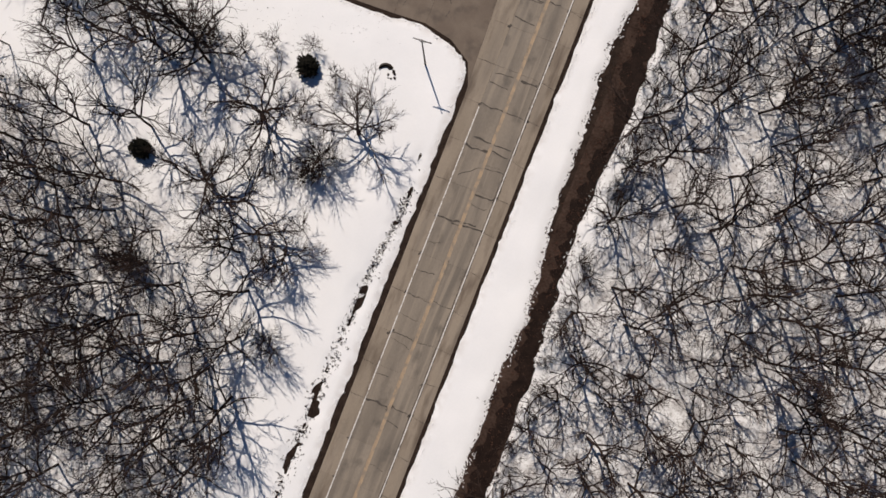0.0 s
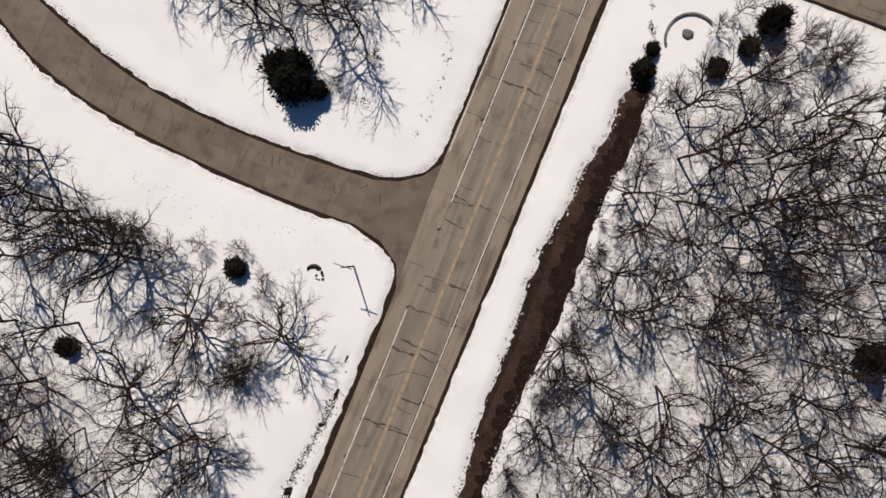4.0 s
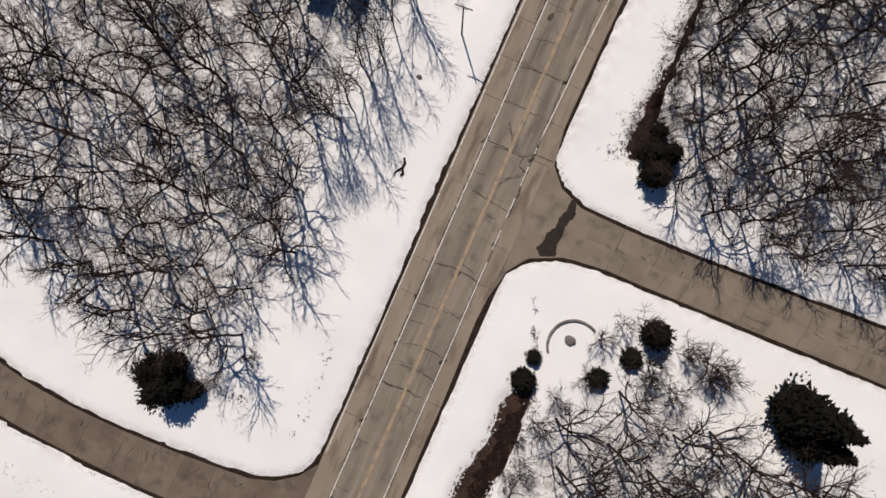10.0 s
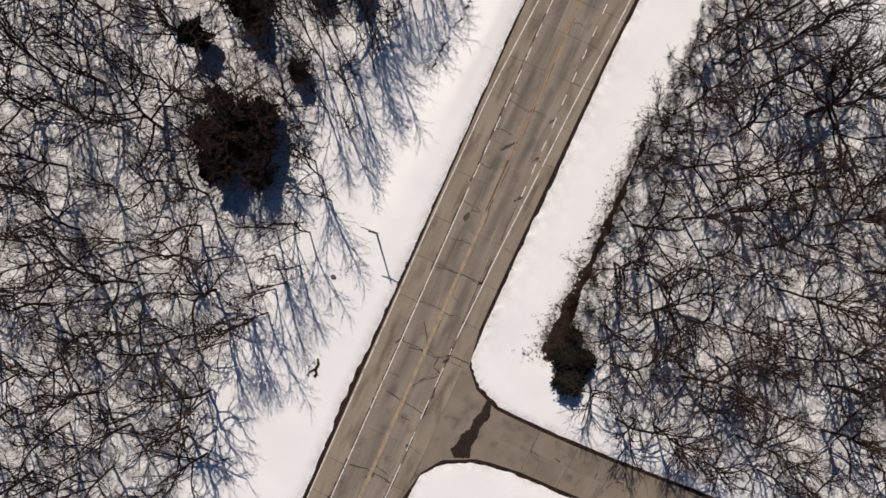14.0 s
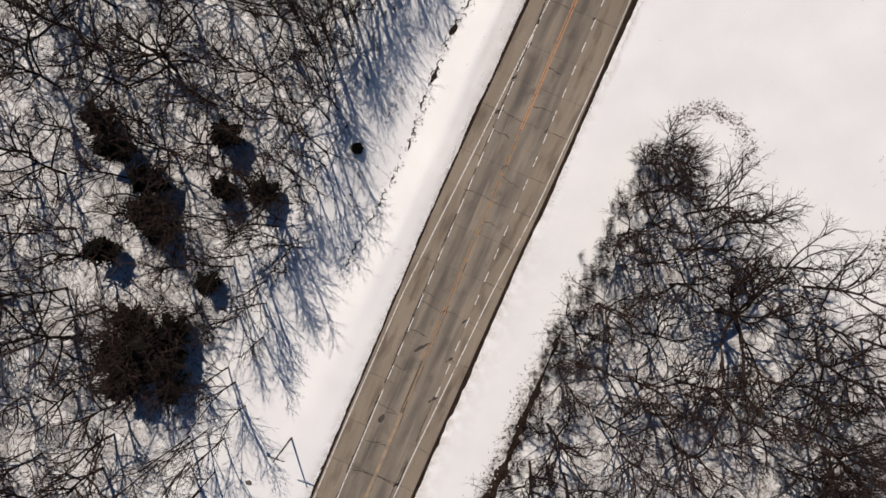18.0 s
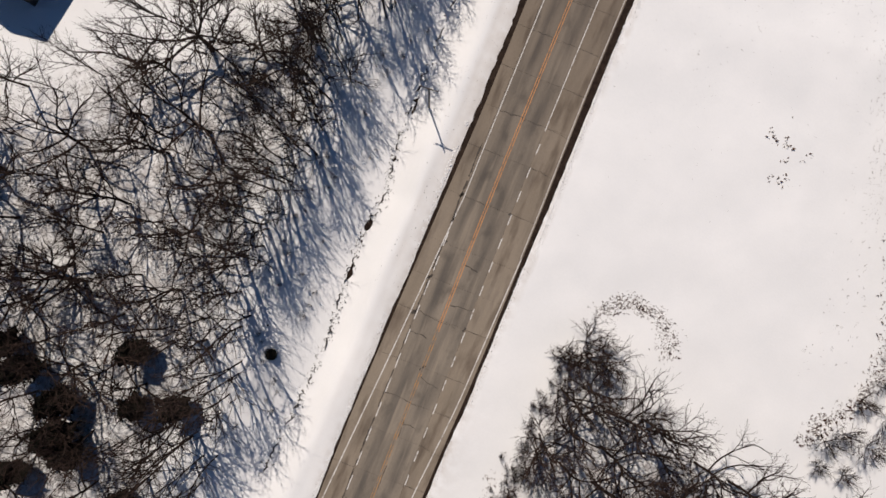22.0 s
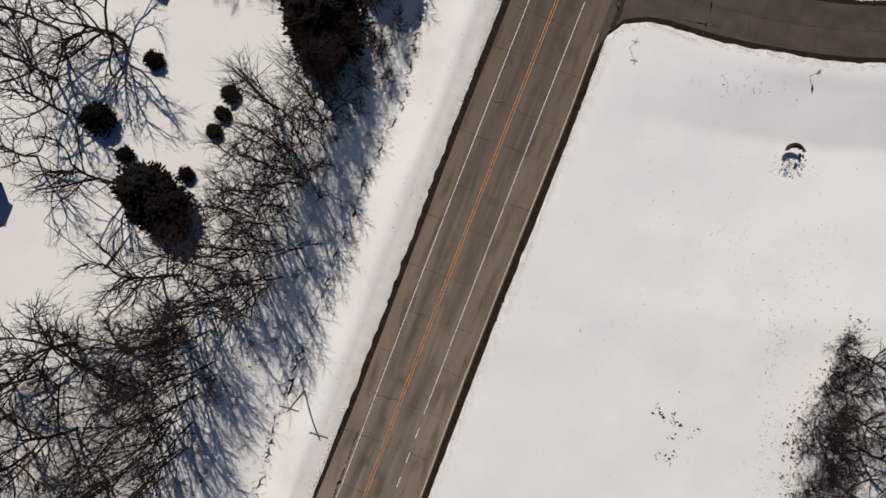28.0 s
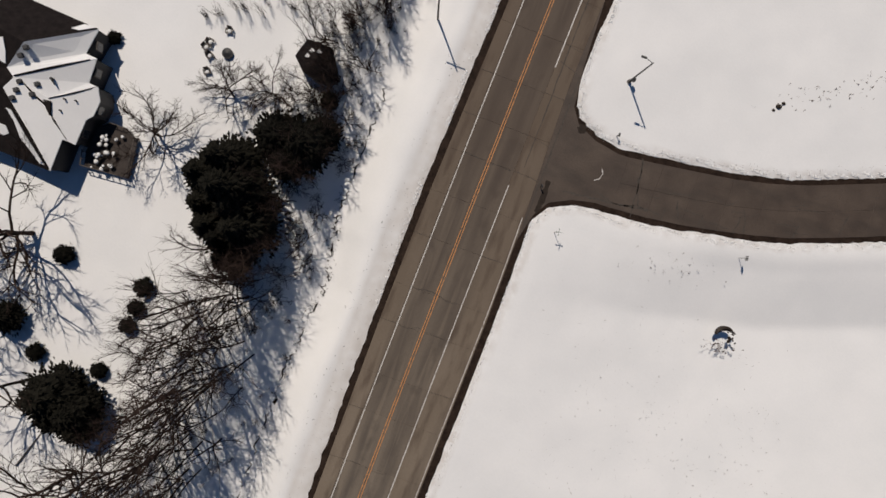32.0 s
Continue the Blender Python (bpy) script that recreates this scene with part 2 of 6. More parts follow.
def ribbon(name, pts, width, z, mat, ragged=0.0, rnd=None):
    """A thin raised strip along a line on the ground, such as paint or tar."""
    V, F = [], []
    for i, (x, y) in enumerate(pts):
        a, b = pts[max(i - 1, 0)], pts[min(i + 1, len(pts) - 1)]
        dx, dy = b[0] - a[0], b[1] - a[1]
        d = math.hypot(dx, dy) or 1
        w = width / 2 * (1 + (rnd.uniform(-ragged, ragged) if ragged else 0))
        for s in (-1, 1):
            V.append((x - s * dy / d * w, y + s * dx / d * w, z))
    for i in range(len(pts) - 1):
        F.append((2 * i, 2 * i + 1, 2 * i + 3, 2 * i + 2)[::-1])
    return tagged(mesh_object(name, V, F, mat), kind="structure")


# ---- the plan ----
def along(table):
    ys, xs = zip(*table)
    return lambda y: float(np.interp(y, ys, xs))


BEND = lambda y: 2.0 * max(0.0, (y - 172) / 108) ** 1.7 if y < 330 else 2.0 * (158 / 108) ** 1.7 + (y - 330) * .043
LEFT_TABLE = [(-400, -7.3), (24, -7.2), (43, -7.8), (66, -7.55), (86, -7.85), (110, -7.6), (145, -7.6), (165, -7.15), (180, -6.75), (192, -6.45), (233, -6.35), (250, -5.95), (280, -4.6), (330, -2.0), (700, 14.5)]
RIGHT_TABLE = [(-400, 6.3), (14, 6.3), (50, 6.35), (75, 6.5), (100, 6.65), (120, 6.95), (145, 7.45), (160, 7.95), (184, 8.4), (197, 8.6), (215, 8.95), (239, 9.6), (250, 9.6), (271, 9.2), (283, 9.8), (330, 12), (700, 28)]
left_edge, right_edge = along(LEFT_TABLE), along(RIGHT_TABLE)
W_LOW = [(-7.1, 24.1), (-7.8, 26.9), (-11.3, 29.1), (-16.4, 30.1), (-20.8, 29.6), (-29.8, 29.4), (-39.3, 29.7), (-49, 30.3), (-58, 31.5), (-67.7, 34), (-72, 36), (-110, 58), (-150, 86)]
W_UP = [(-8.0, 43.6), (-9.2, 41.5), (-12, 39.5), (-15.2, 38.4), (-24, 37.7), (-33, 37.3), (-43, 37.4), (-52, 38.3), (-61.5, 40.7), (-73.7, 45), (-110, 66), (-150, 94)]
E_LOW = [(6.4, 75.6), (6.8, 79.4), (8.8, 82.2), (13.2, 84.3), (18.1, 85.1), (25, 85.1), (34, 85.3), (43, 85.5), (52, 85.8), (66, 86), (110, 88), (150, 90)]
E_UP = [(6.6, 102), (6.9, 97.3), (9.2, 94.7), (12.9, 93.2), (22, 93), (31, 93.2), (40, 93.7), (48, 94), (54, 94.4), (63, 94.8), (110, 97), (150, 99)]
N_LOW = [(9.4, 248.2), (9.6, 251.6), (11, 253.8), (13.8, 255.2), (16.8, 255.9), (21, 255.9), (28.8, 257), (36.6, 258.5), (44.2, 260.6), (56.6, 265.4), (110, 291), (150, 311)]
N_UP = [(9.8, 283), (9.2, 274), (9.8, 268.8), (11.2, 266.8), (14.1, 265.5), (17.7, 264.9), (25.5, 266), (33.3, 267.2), (41, 269), (53.4, 273.9), (110, 301), (150, 321)]
DITCH = [(14, -90), (13.6, -30), (13.3, -14), (14.2, -4), (13.2, 2), (12.0, 10), (12.0, 17), (11.7, 24), (11.1, 32), (11.3, 38), (12.2, 44), (12.2, 50), (13.9, 57), (13.6, 63), (14.6, 66),
         (16.9, 66), (17.2, 62), (17.9, 55), (16.4, 48.5), (17.1, 40), (17.3, 28), (16.4, 17), (16.1, 8), (16.8, -3), (17.4, -11), (17.6, -23), (17.8, -90)]
BANK = [(14.9, 103), (15.3, 108), (15.7, 113), (15.9, 120), (16.1, 129), (16.5, 138), (17.0, 138.3), (17.3, 129), (17.3, 120), (17.5, 112), (18.4, 104), (17, 101.4)]
BROOK = [(-15.2, 262), (-15.4, 242), (-13.8, 234), (-15.3, 222), (-15.2, 200), (-15.3, 185), (-14.1, 178), (-15, 171), (-14.7, 162), (-14.2, 155.5), (-14.7, 145), (-16, 132)]
VERGE = [(-9.0, 12), (-8.5, 7), (-8.8, 2), (-9.5, -4), (-9.9, -9), (-10.2, -16), (-10.6, -34), (-11, -60)]

# outlines of the woods
WOOD_SW = [(-24, -22), (-31, -15), (-42, -7), (-60, -1), (-90, 8), (-90, -62), (-19.5, -62), (-20, -34)]
ROW_SW = [(-38, 13.5), (-46, 17.5), (-58, 21), (-72, 27), (-90, 36), (-90, 26), (-70, 15), (-56, 11), (-46, 9)]
WOOD_NW = [(-27, 55), (-36, 52), (-46, 52.5), (-56, 57), (-72, 66), (-92, 77), (-92, 172), (-67, 172), (-57, 180), (-44, 186), (-36, 192), (-32, 196),
           (-29, 190), (-30, 176), (-30, 160), (-29, 146), (-29, 130), (-28.5, 112), (-27.5, 92), (-23.5, 76), (-23.5, 62)]
WOOD_SE = [(19.8, -62), (19, 0), (18.6, 30), (19, 50), (20, 64), (26, 69), (33, 72), (42, 71), (50, 68), (64, 70), (92, 70), (92, -62)]
WOOD_NE = [(19.5, 107), (18, 130), (18, 150), (18.5, 162), (23, 166), (30, 163), (40, 159), (50, 156), (70, 158), (92, 158), (92, 102), (60, 98.5), (40, 97.6), (30, 97.4), (24.5, 100)]
WOOD_E = [(63, 188), (58, 203), (57, 220), (62, 224), (92, 224), (92, 170), (69, 170)]

XS = np.concatenate([-154 - np.geomspace(1, 1600, 20)[::-1], np.arange(-154, -82, 2.4), np.arange(-82, 76.1, .7), np.arange(78, 154, 2.4), 154 + np.geomspace(1, 1600, 20)])
YS = np.concatenate([-64 - np.geomspace(1, 1600, 22)[::-1], np.arange(-64, 306.1, .7), np.arange(308, 332, 2), 332 + np.geomspace(1, 1600, 20)])
GX, GY = np.meshgrid(XS, YS)


def value_noise(x, y, cell, seed):
    rng = np.random.RandomState(seed)
    lat = rng.rand(128, 128)
    u, v = x / cell, y / cell
    i, j = np.floor(u).astype(int), np.floor(v).astype(int)
    a, b = u - i, v - j
    a, b = a * a * (3 - 2 * a), b * b * (3 - 2 * b)
    g = lambda p, q: lat[p % 128, q % 128]
    return (g(i, j) * (1 - a) + g(i + 1, j) * a) * (1 - b) + (g(i, j + 1) * (1 - a) + g(i + 1, j + 1) * a) * b - .5


def line_distance(pts, closed):
    """Distance to a line of points; closed: negative inside."""
    d = np.full(GX.shape, 1e9)
    inside = np.zeros(GX.shape, bool)
    n = len(pts)
    for k in range(n if closed else n - 1):
        (x0, y0), (x1, y1) = pts[k], pts[(k + 1) % n]
        dx, dy = x1 - x0, y1 - y0
        t = np.clip(((GX - x0) * dx + (GY - y0) * dy) / (dx * dx + dy * dy), 0, 1)
        np.minimum(d, (GX - x0 - t * dx) ** 2 + (GY - y0 - t * dy) ** 2, out=d)
        if closed and y0 != y1:
            inside ^= ((GY > y0) != (GY > y1)) & (GX < x0 + (GY - y0) * dx / dy)
    d = np.sqrt(d)
    return np.where(inside, -d, d) if closed else d


main_outline = [(x, y) for y, x in LEFT_TABLE] + [(x, y) for y, x in RIGHT_TABLE[::-1]]
roads = line_distance(main_outline, True)
for low, up in ((W_LOW, W_UP), (E_LOW, E_UP), (N_LOW, N_UP)):
    inner = 4.0 if low[0][0] > 0 else -5.0
    roads = np.minimum(roads, line_distance([(inner, low[0][1])] + low + up[::-1] + [(inner, up[0][1])], True))
N1, N2, N4, N9 = (value_noise(GX, GY, c, s) for c, s in ((.9, 1), (2.3, 2), (6.0, 3), (19.0, 4)))
ditch_d = np.minimum(line_distance(DITCH, True), line_distance(BANK, True))
north = np.clip((GY - 150) / 25, 0, 1)
bare = np.minimum(roads - .06 + (1 - .45 * north) * (.22 + .14 * (GX < 1)) * N1 + (.2 - .13 * north) * N2, ditch_d - .15 + .5 * N1 + .7 * N2)
bare = np.minimum(bare, line_distance(BROOK, False) + .36 + .5 * np.clip((GY - 222) / 10, 0, 1) + 1.2 * N1 + 1.0 * N2)
bare = np.minimum(bare, line_distance(VERGE, False) - .32 + 1.5 * N1 + 1.2 * N2)
rise = np.clip(roads / 5, 0, 1)
snow_z = .13 * np.tanh(bare / .4) + rise * (.2 * N4 + .05 * N2 + .25 * N9 + .12)
# a hollow beside the northern street: steep towards the street, long and gentle towards the field
across = GY - np.interp(GX, [14, 26, 45, 90, 230], [242, 244.5, 248.5, 265, 330])
hollow = np.where(across > 0, np.clip(1 - across / 11, 0, 1), np.clip(1 + across / 26, 0, 1)) * np.clip((GX - 12) / 26, 0, 1) * np.clip((roads - .6) / 3, 0, 1) * (GY > 180)
snow_z -= 2.1 * hollow
# the valley of the brook: a long bank down from the wood, a short one up to the road
brook_x = np.interp(GY, [p[1] for p in BROOK[::-1]], [p[0] for p in BROOK[::-1]])
off = GX - brook_x
valley = np.where(off < 0, .5 + .5 * np.cos(np.pi * np.clip(-off / 9.5, 0, 1)), .5 + .5 * np.cos(np.pi * np.clip(off / 5.2, 0, 1))) * np.clip((GY - 108) / 34, 0, 1) * np.clip((330 - GY) / 20, 0, 1)
snow_z -= 2.1 * valley
# the ridge that the plough leaves along the wood side
snow_z += .24 * np.exp(-((roads - 3.3 - .5 * N4) / 1.0) ** 2) * (GX < 1) * np.clip((GY - 120) / 30, 0, 1)
snow_z = np.where((bare < .5) & (hollow == 0), np.minimum(snow_z, .13 * np.tanh(bare / .4) + .02 - 2.1 * valley), snow_z)
dirt = np.clip(1.1 - roads / 1.0, 0, 1) * (roads > -.5) + .55 * np.clip(1 - ditch_d / 1.2, 0, 1) + .45 * np.clip(1.2 - roads / 4, 0, 1) * (GX > 1) * np.clip((GY - 96) / 6, 0, 1) * np.clip((160 - GY) / 20, 0, 1)
dirt += .5 * np.exp(-((roads - .75) / .22) ** 2) * (GX > 1) * (GY > 165)


def sheet(name, z, mat, gx=GX, gy=GY):
    me = bpy.data.meshes.new(name)
    h, w = z.shape
    co = np.stack([gx, gy, z], -1).reshape(-1, 3)
    idx = np.arange(h * w).reshape(h, w)
    quads = np.stack([idx[:-1, :-1], idx[:-1, 1:], idx[1:, 1:], idx[1:, :-1]], -1).reshape(-1)
    me.vertices.add(h * w)
    me.vertices.foreach_set("co", co.ravel().astype(np.float32))
    me.loops.add(len(quads))
    me.loops.foreach_set("vertex_index", quads.astype(np.int32))
    me.polygons.add(len(quads) // 4)
    me.polygons.foreach_set("loop_start", np.arange(0, len(quads), 4, dtype=np.int32))
    me.polygons.foreach_set("use_smooth", np.ones(len(quads) // 4, bool))
    me.update(calc_edges=True)
    me.materials.append(mat)
    return tagged(new(name, me), kind="structure")


def snow_height(x, y):
    i, j = np.searchsorted(YS, y) - 1, np.searchsorted(XS, x) - 1
    return float(max(snow_z[i, j], snow_z[i + 1, j + 1], -.03 - 2.1 * valley[i, j]))


snow_sheet = sheet("ground", snow_z, SNOW)
a = snow_sheet.data.attributes.new("dirt", "FLOAT", "POINT")
a.data.foreach_set("value", dirt.ravel().astype(np.float32))
strip = np.clip((2.8 + .5 * N4 - roads) / .4, 0, 1) * (GX < 1) * np.clip((GY - 130) / 60, 0, 1) * (roads > -1)
a = snow_sheet.data.attributes.new("strip", "FLOAT", "POINT")
a.data.foreach_set("value", strip.ravel().astype(np.float32))
litter = np.zeros(GX.shape)
for poly in (WOOD_SW, ROW_SW, WOOD_NW, WOOD_SE, WOOD_NE, WOOD_E):
    litter = np.maximum(litter, np.clip(.25 - (line_distance(poly, True) + 3.0 * N4 + 2.0 * N2) / 7, 0, 1))
a = snow_sheet.data.attributes.new("litter", "FLOAT", "POINT")
a.data.foreach_set("value", litter.ravel().astype(np.float32))
soil_z = -.04 - 2.3 * hollow - .1 * (hollow > 0) - 2.1 * valley - .12 * (valley > .02)
pick = np.ix_(np.unique(np.r_[0:GX.shape[0]:4, GX.shape[0] - 1]), np.unique(np.r_[0:GX.shape[1]:4, GX.shape[1] - 1]))
sheet("soil_bed", soil_z[pick], SOIL, GX[pick], GY[pick])

def crumbs(name, where, count, low, high, mat, label, flat):
    """Many small lumps strewn where a mask of the ground is true, as one mesh."""
    rng = np.random.RandomState(len(name))
    iy, ix = np.nonzero(where & (GX > -78) & (GX < 74) & (GY > -50) & (GY < 290))
    pick = rng.randint(0, len(iy), count)
    V, F = [], []
    for i, j in zip(iy[pick], ix[pick]):
        x, y = GX[i, j] + rng.uniform(-.3, .3), GY[i, j] + rng.uniform(-.3, .3)
        q = rng.uniform(low, high) * rng.uniform(.6, 1)
        a, n, z = rng.uniform(0, 1.57), len(V), max(snow_z[i, j], -.02 - 2.1 * valley[i, j])
        V.extend([(x + q * rng.uniform(.7, 1.3) * math.cos(a + k * 1.57), y + q * rng.uniform(.7, 1.3) * math.sin(a + k * 1.57), z - .02 + rng.uniform(0, .3) * q) for k in range(4)])
        V.append((x + rng.uniform(-.3, .3) * q, y + rng.uniform(-.3, .3) * q, z + q * flat))
        F.extend([(n + k, n + (k + 1) % 4, n + 4) for k in range(4)])
    return tagged(mesh_object(name, V, F, mat), label, kind="stuff")


kerb = (roads > .05) & (roads < 1.0)
crumbs("snow_crumbs", kerb & (bare > .1) & (bare < .5), 9000, .05, .17, SNOW, "crumbled lumps of ploughed snow along the roads", .55)
crumbs("road_dirt", (roads > .05) & (roads < .55) & (bare < .6), 3000, .03, .08, SOIL, "bits of dark dirt thrown on the snow by the plough", .6)
crumbs("ploughed_ridge", (roads > .1) & (roads < .75) & (GX > 1) & (GY > 168), 6000, .05, .15, SNOW, "ridge of crumbled snow thrown up along the northern roads", .7)
crumbs("ridge_dirt", (roads > .1) & (roads < .8) & (GX > 1) & (GY > 168), 1500, .02, .06, SOIL, "grit in the ridge of ploughed snow", .8)
crumbs("bank_snow", (ditch_d > -1.0) & (ditch_d < .3) & (ditch_d > -.4) & (bare < .1) & (GX < 17), 900, .05, .16, SNOW, "crumbs of snow left on the edge of the ditch", .5)
crumbs("verge_dirt", (roads > .5) & (roads < 3.6) & (GX < 1) & (GY > 165), 420, .03, .08, SOIL, "specks of road dirt on the ploughed snow strip", .6)
crumbs("bank_debris", (ditch_d > -.3) & (ditch_d < .9) & (bare < .5), 3600, .05, .17, EARTH, "bits of earth and dead grass on the snow beside the ditch", .6)

# ---- road slabs, paint, cracks ----
rnd = random.Random(7)


def slab_mesh(c, z0=-.2, z1=0.0, b=.018):
    """A slab over four corners, its top edges worn round."""
    cx, cy = sum(p[0] for p in c) / 4, sum(p[1] for p in c) / 4
    pull = lambda p, d: (p[0] + (d if p[0] < cx else -d), p[1] + (d if p[1] < cy else -d))
    v = [(*p, z0) for p in c] + [(*p, z1 - b) for p in c] + [(*pull(p, b), z1) for p in c]
    f = [(8, 9, 10, 11)] + [(i + k, (i + 1) % 4 + k, (i + 1) % 4 + k + 4, i + k + 4) for k in (0, 4) for i in range(4)]
    return v, f


main_road = tagged(new("road"), "worn concrete main road with cracked slabs, wet edges and faded markings", kind="structure")


def strip_left(y):
    return left_edge(y) + float(np.interp(y, [-90, 0, 24, 30, 46, 60, 86, 110, 150, 180, 192, 233, 300], [1.2, 1.0, .9, .7, .7, .7, .8, .55, .45, .65, .85, 1.1, 1.2]))


def strip_right(y):
    return right_edge(y) - float(np.interp(y, [-90, 60, 72, 80, 110, 160, 185, 200, 300], [.65, .65, 1.1, .55, .75, .6, .9, 1.15, 1.15]))


ROWS_Y = []
yy = -92.0
while yy < 330:
    ROWS_Y.append(yy)
    yy += rnd.choice((6.1, 6.1, 7.2, 5.2))
GAP = .004
for y0, y1 in zip(ROWS_Y, ROWS_Y[1:]):
    cuts = lambda y: (strip_left(y), BEND(y) - 3.75, BEND(y), BEND(y) + 3.6, strip_right(y))
    a, b = cuts(y0 + GAP), cuts(y1 - GAP)
    for k in range(4):
        c = [(a[k] + GAP, y0 + GAP), (a[k + 1] - GAP, y0 + GAP), (b[k + 1] - GAP, y1 - GAP), (b[k] + GAP, y1 - GAP)]
        v, f = slab_mesh(c)
        mesh_object("concrete_slab", v, f, LANE if k in (1, 2) else CONCRETE, main_road)

SIDE = (("side_street_west", W_LOW, W_UP, -15.5, DAMP, "concrete side street curving away between snowbanks"),
        ("side_street_east", E_LOW, E_UP, 15.0, WORN, "cracked concrete side street between snowbanks"),
        ("side_street_north", N_LOW, N_UP, 19.0, WETROAD, "dark wet side street curving through the snow"))
for name, low, up, x0, mat, label in SIDE:
    street = tagged(new(name), label, kind="structure")
    far = sorted(low, key=lambda p: abs(p[0])), sorted(up, key=lambda p: abs(p[0]))
    at = [(lambda x, q=q: float(np.interp(abs(x), [abs(p[0]) for p in q], [p[1] for p in q]))) for q in far]
    sgn = 1 if x0 > 0 else -1
    rim = .95 if mat is WETROAD else .7
    x = x0
    while abs(x) < 145.5:
        nx = x + sgn * 4.9
        if abs(nx) > 145.5:
            nx = sgn * 149.9
        for k in range(2):
            mid = [(at[0](u) + at[1](u)) / 2 for u in (x, nx)]
            lo = [at[0](x) + rim, at[0](nx) + rim] if k == 0 else mid
            hi = mid if k == 0 else [at[1](x) - rim, at[1](nx) - rim]
            g = sgn * GAP
            c = [(x + g, lo[0] + GAP), (nx - g, lo[1] + GAP), (nx - g, hi[1] - GAP), (x + g, hi[0] - GAP)]
            v, f = slab_mesh(c if sgn > 0 else [c[1], c[0], c[3], c[2]])
            mesh_object("concrete_slab", v, f, mat, street)
        x = nx
    edge = strip_left if sgn < 0 else strip_right
    pts = [(edge(low[0][1]) + sgn * GAP, low[0][1])] + [(px - sgn * .15, py + rim * .9) for px, py in low[1:] if abs(px) < abs(x0) - .5] + [(x0 - sgn * GAP, at[0](x0) + rim)]
    pts += [(x0 - sgn * GAP, at[1](x0) - rim)] + [(px - sgn * .15, py - rim * .9) for px, py in up[1:][::-1] if abs(px) < abs(x0) - .5] + [(edge(up[0][1]) + sgn * GAP, up[0][1])]
    inner = [(edge(t) + sgn * GAP, t) for t in np.linspace(up[0][1], low[0][1], 9)[1:-1]]
    v, f = prism(pts + inner, -.2, 0.0)
    mesh_object("apron_slab", v, f, mat, street)


def line_along(name, fx, y0, y1, width, mat, step=3.0, z=.006, dash=None):
    y = y0
    while y < y1 - .1:
        e = min(y + (dash[0] if dash else y1 - y0), y1)
        n = max(2, int((e - y) / step) + 1)
        ribbon(name, [(fx(t), t) for t in np.linspace(y, e, n)], width, z, mat)
        y = e + (dash[1] if dash else 1e9)


line_along("white_line", lambda y: -3.75, -92, 22, .15, WHITE)
line_along("white_line", lambda y: -3.7, 39, 118, .15, WHITE)
line_along("white_line", lambda y: -3.7, 118, 178, .14, WHITE, dash=(2.2, 1.5))
taper_left = along([(45, -6.8), (112, -6.8), (134, -6.5), (152, -5.3), (181, -3.5), (330, -3.65)])
line_along("white_line", lambda y: taper_left(y) + BEND(y), 45.5, 178, .15, WHITE)
line_along("white_line", lambda y: taper_left(y) + BEND(y), 178, 330, .13, FRESH)
line_along("white_line", lambda y: 3.45, -92, 77, .14, WHITE)
line_along("white_line", lambda y: 3.45, 77, 100, .14, WHITE, dash=(3, 2))
taper_right = along([(98, 3.45), (113, 3.95), (139, 5.3), (153, 6.5), (184, 7.6), (205, 7.3), (235, 7.3), (252, 7.25)])
line_along("white_line", lambda y: taper_right(y) + BEND(y), 98, 176, .15, WHITE)
line_along("white_line", lambda y: min(taper_right(y) + BEND(y), strip_right(y) - .25), 176, 251.5, .1, FRESH)
line_along("white_line", lambda y: 3.55 + BEND(y) + .15, 122, 194, .14, WHITE, dash=(1.6, 2.0))
line_along("white_line", lambda y: 3.65 + BEND(y), 194, 255, .13, FRESH)
line_along("white_line", lambda y: 3.65 + BEND(y), 272, 330, .14, WHITE)
line_along("yellow_line", lambda y: .1, -92, 120, .4, FADED)
line_along("yellow_line", lambda y: -.14, -92, 126, .12, FADED)
for s in (-.16, .16):
    line_along("yellow_line", lambda y: BEND(y) + s, 118, 162, .12, PEACH)
    line_along("yellow_line", lambda y: BEND(y) + s, 162, 330, .115, YELLOW)


def crack(x0, y0, x1, y1, width, wander):
    n = max(3, int(math.hypot(x1 - x0, y1 - y0) / .4))
    pts, off = [], 0.0
    for i in range(n + 1):
        off += rnd.uniform(-wander, wander)
        off *= .8
        t = i / n
        d = math.hypot(x1 - x0, y1 - y0)
        pts.append((x0 + (x1 - x0) * t - (y1 - y0) / d * off, y0 + (y1 - y0) * t + (x1 - x0) / d * off))
    ribbon("road_crack", pts, width, .005, CRACK, .6, rnd)


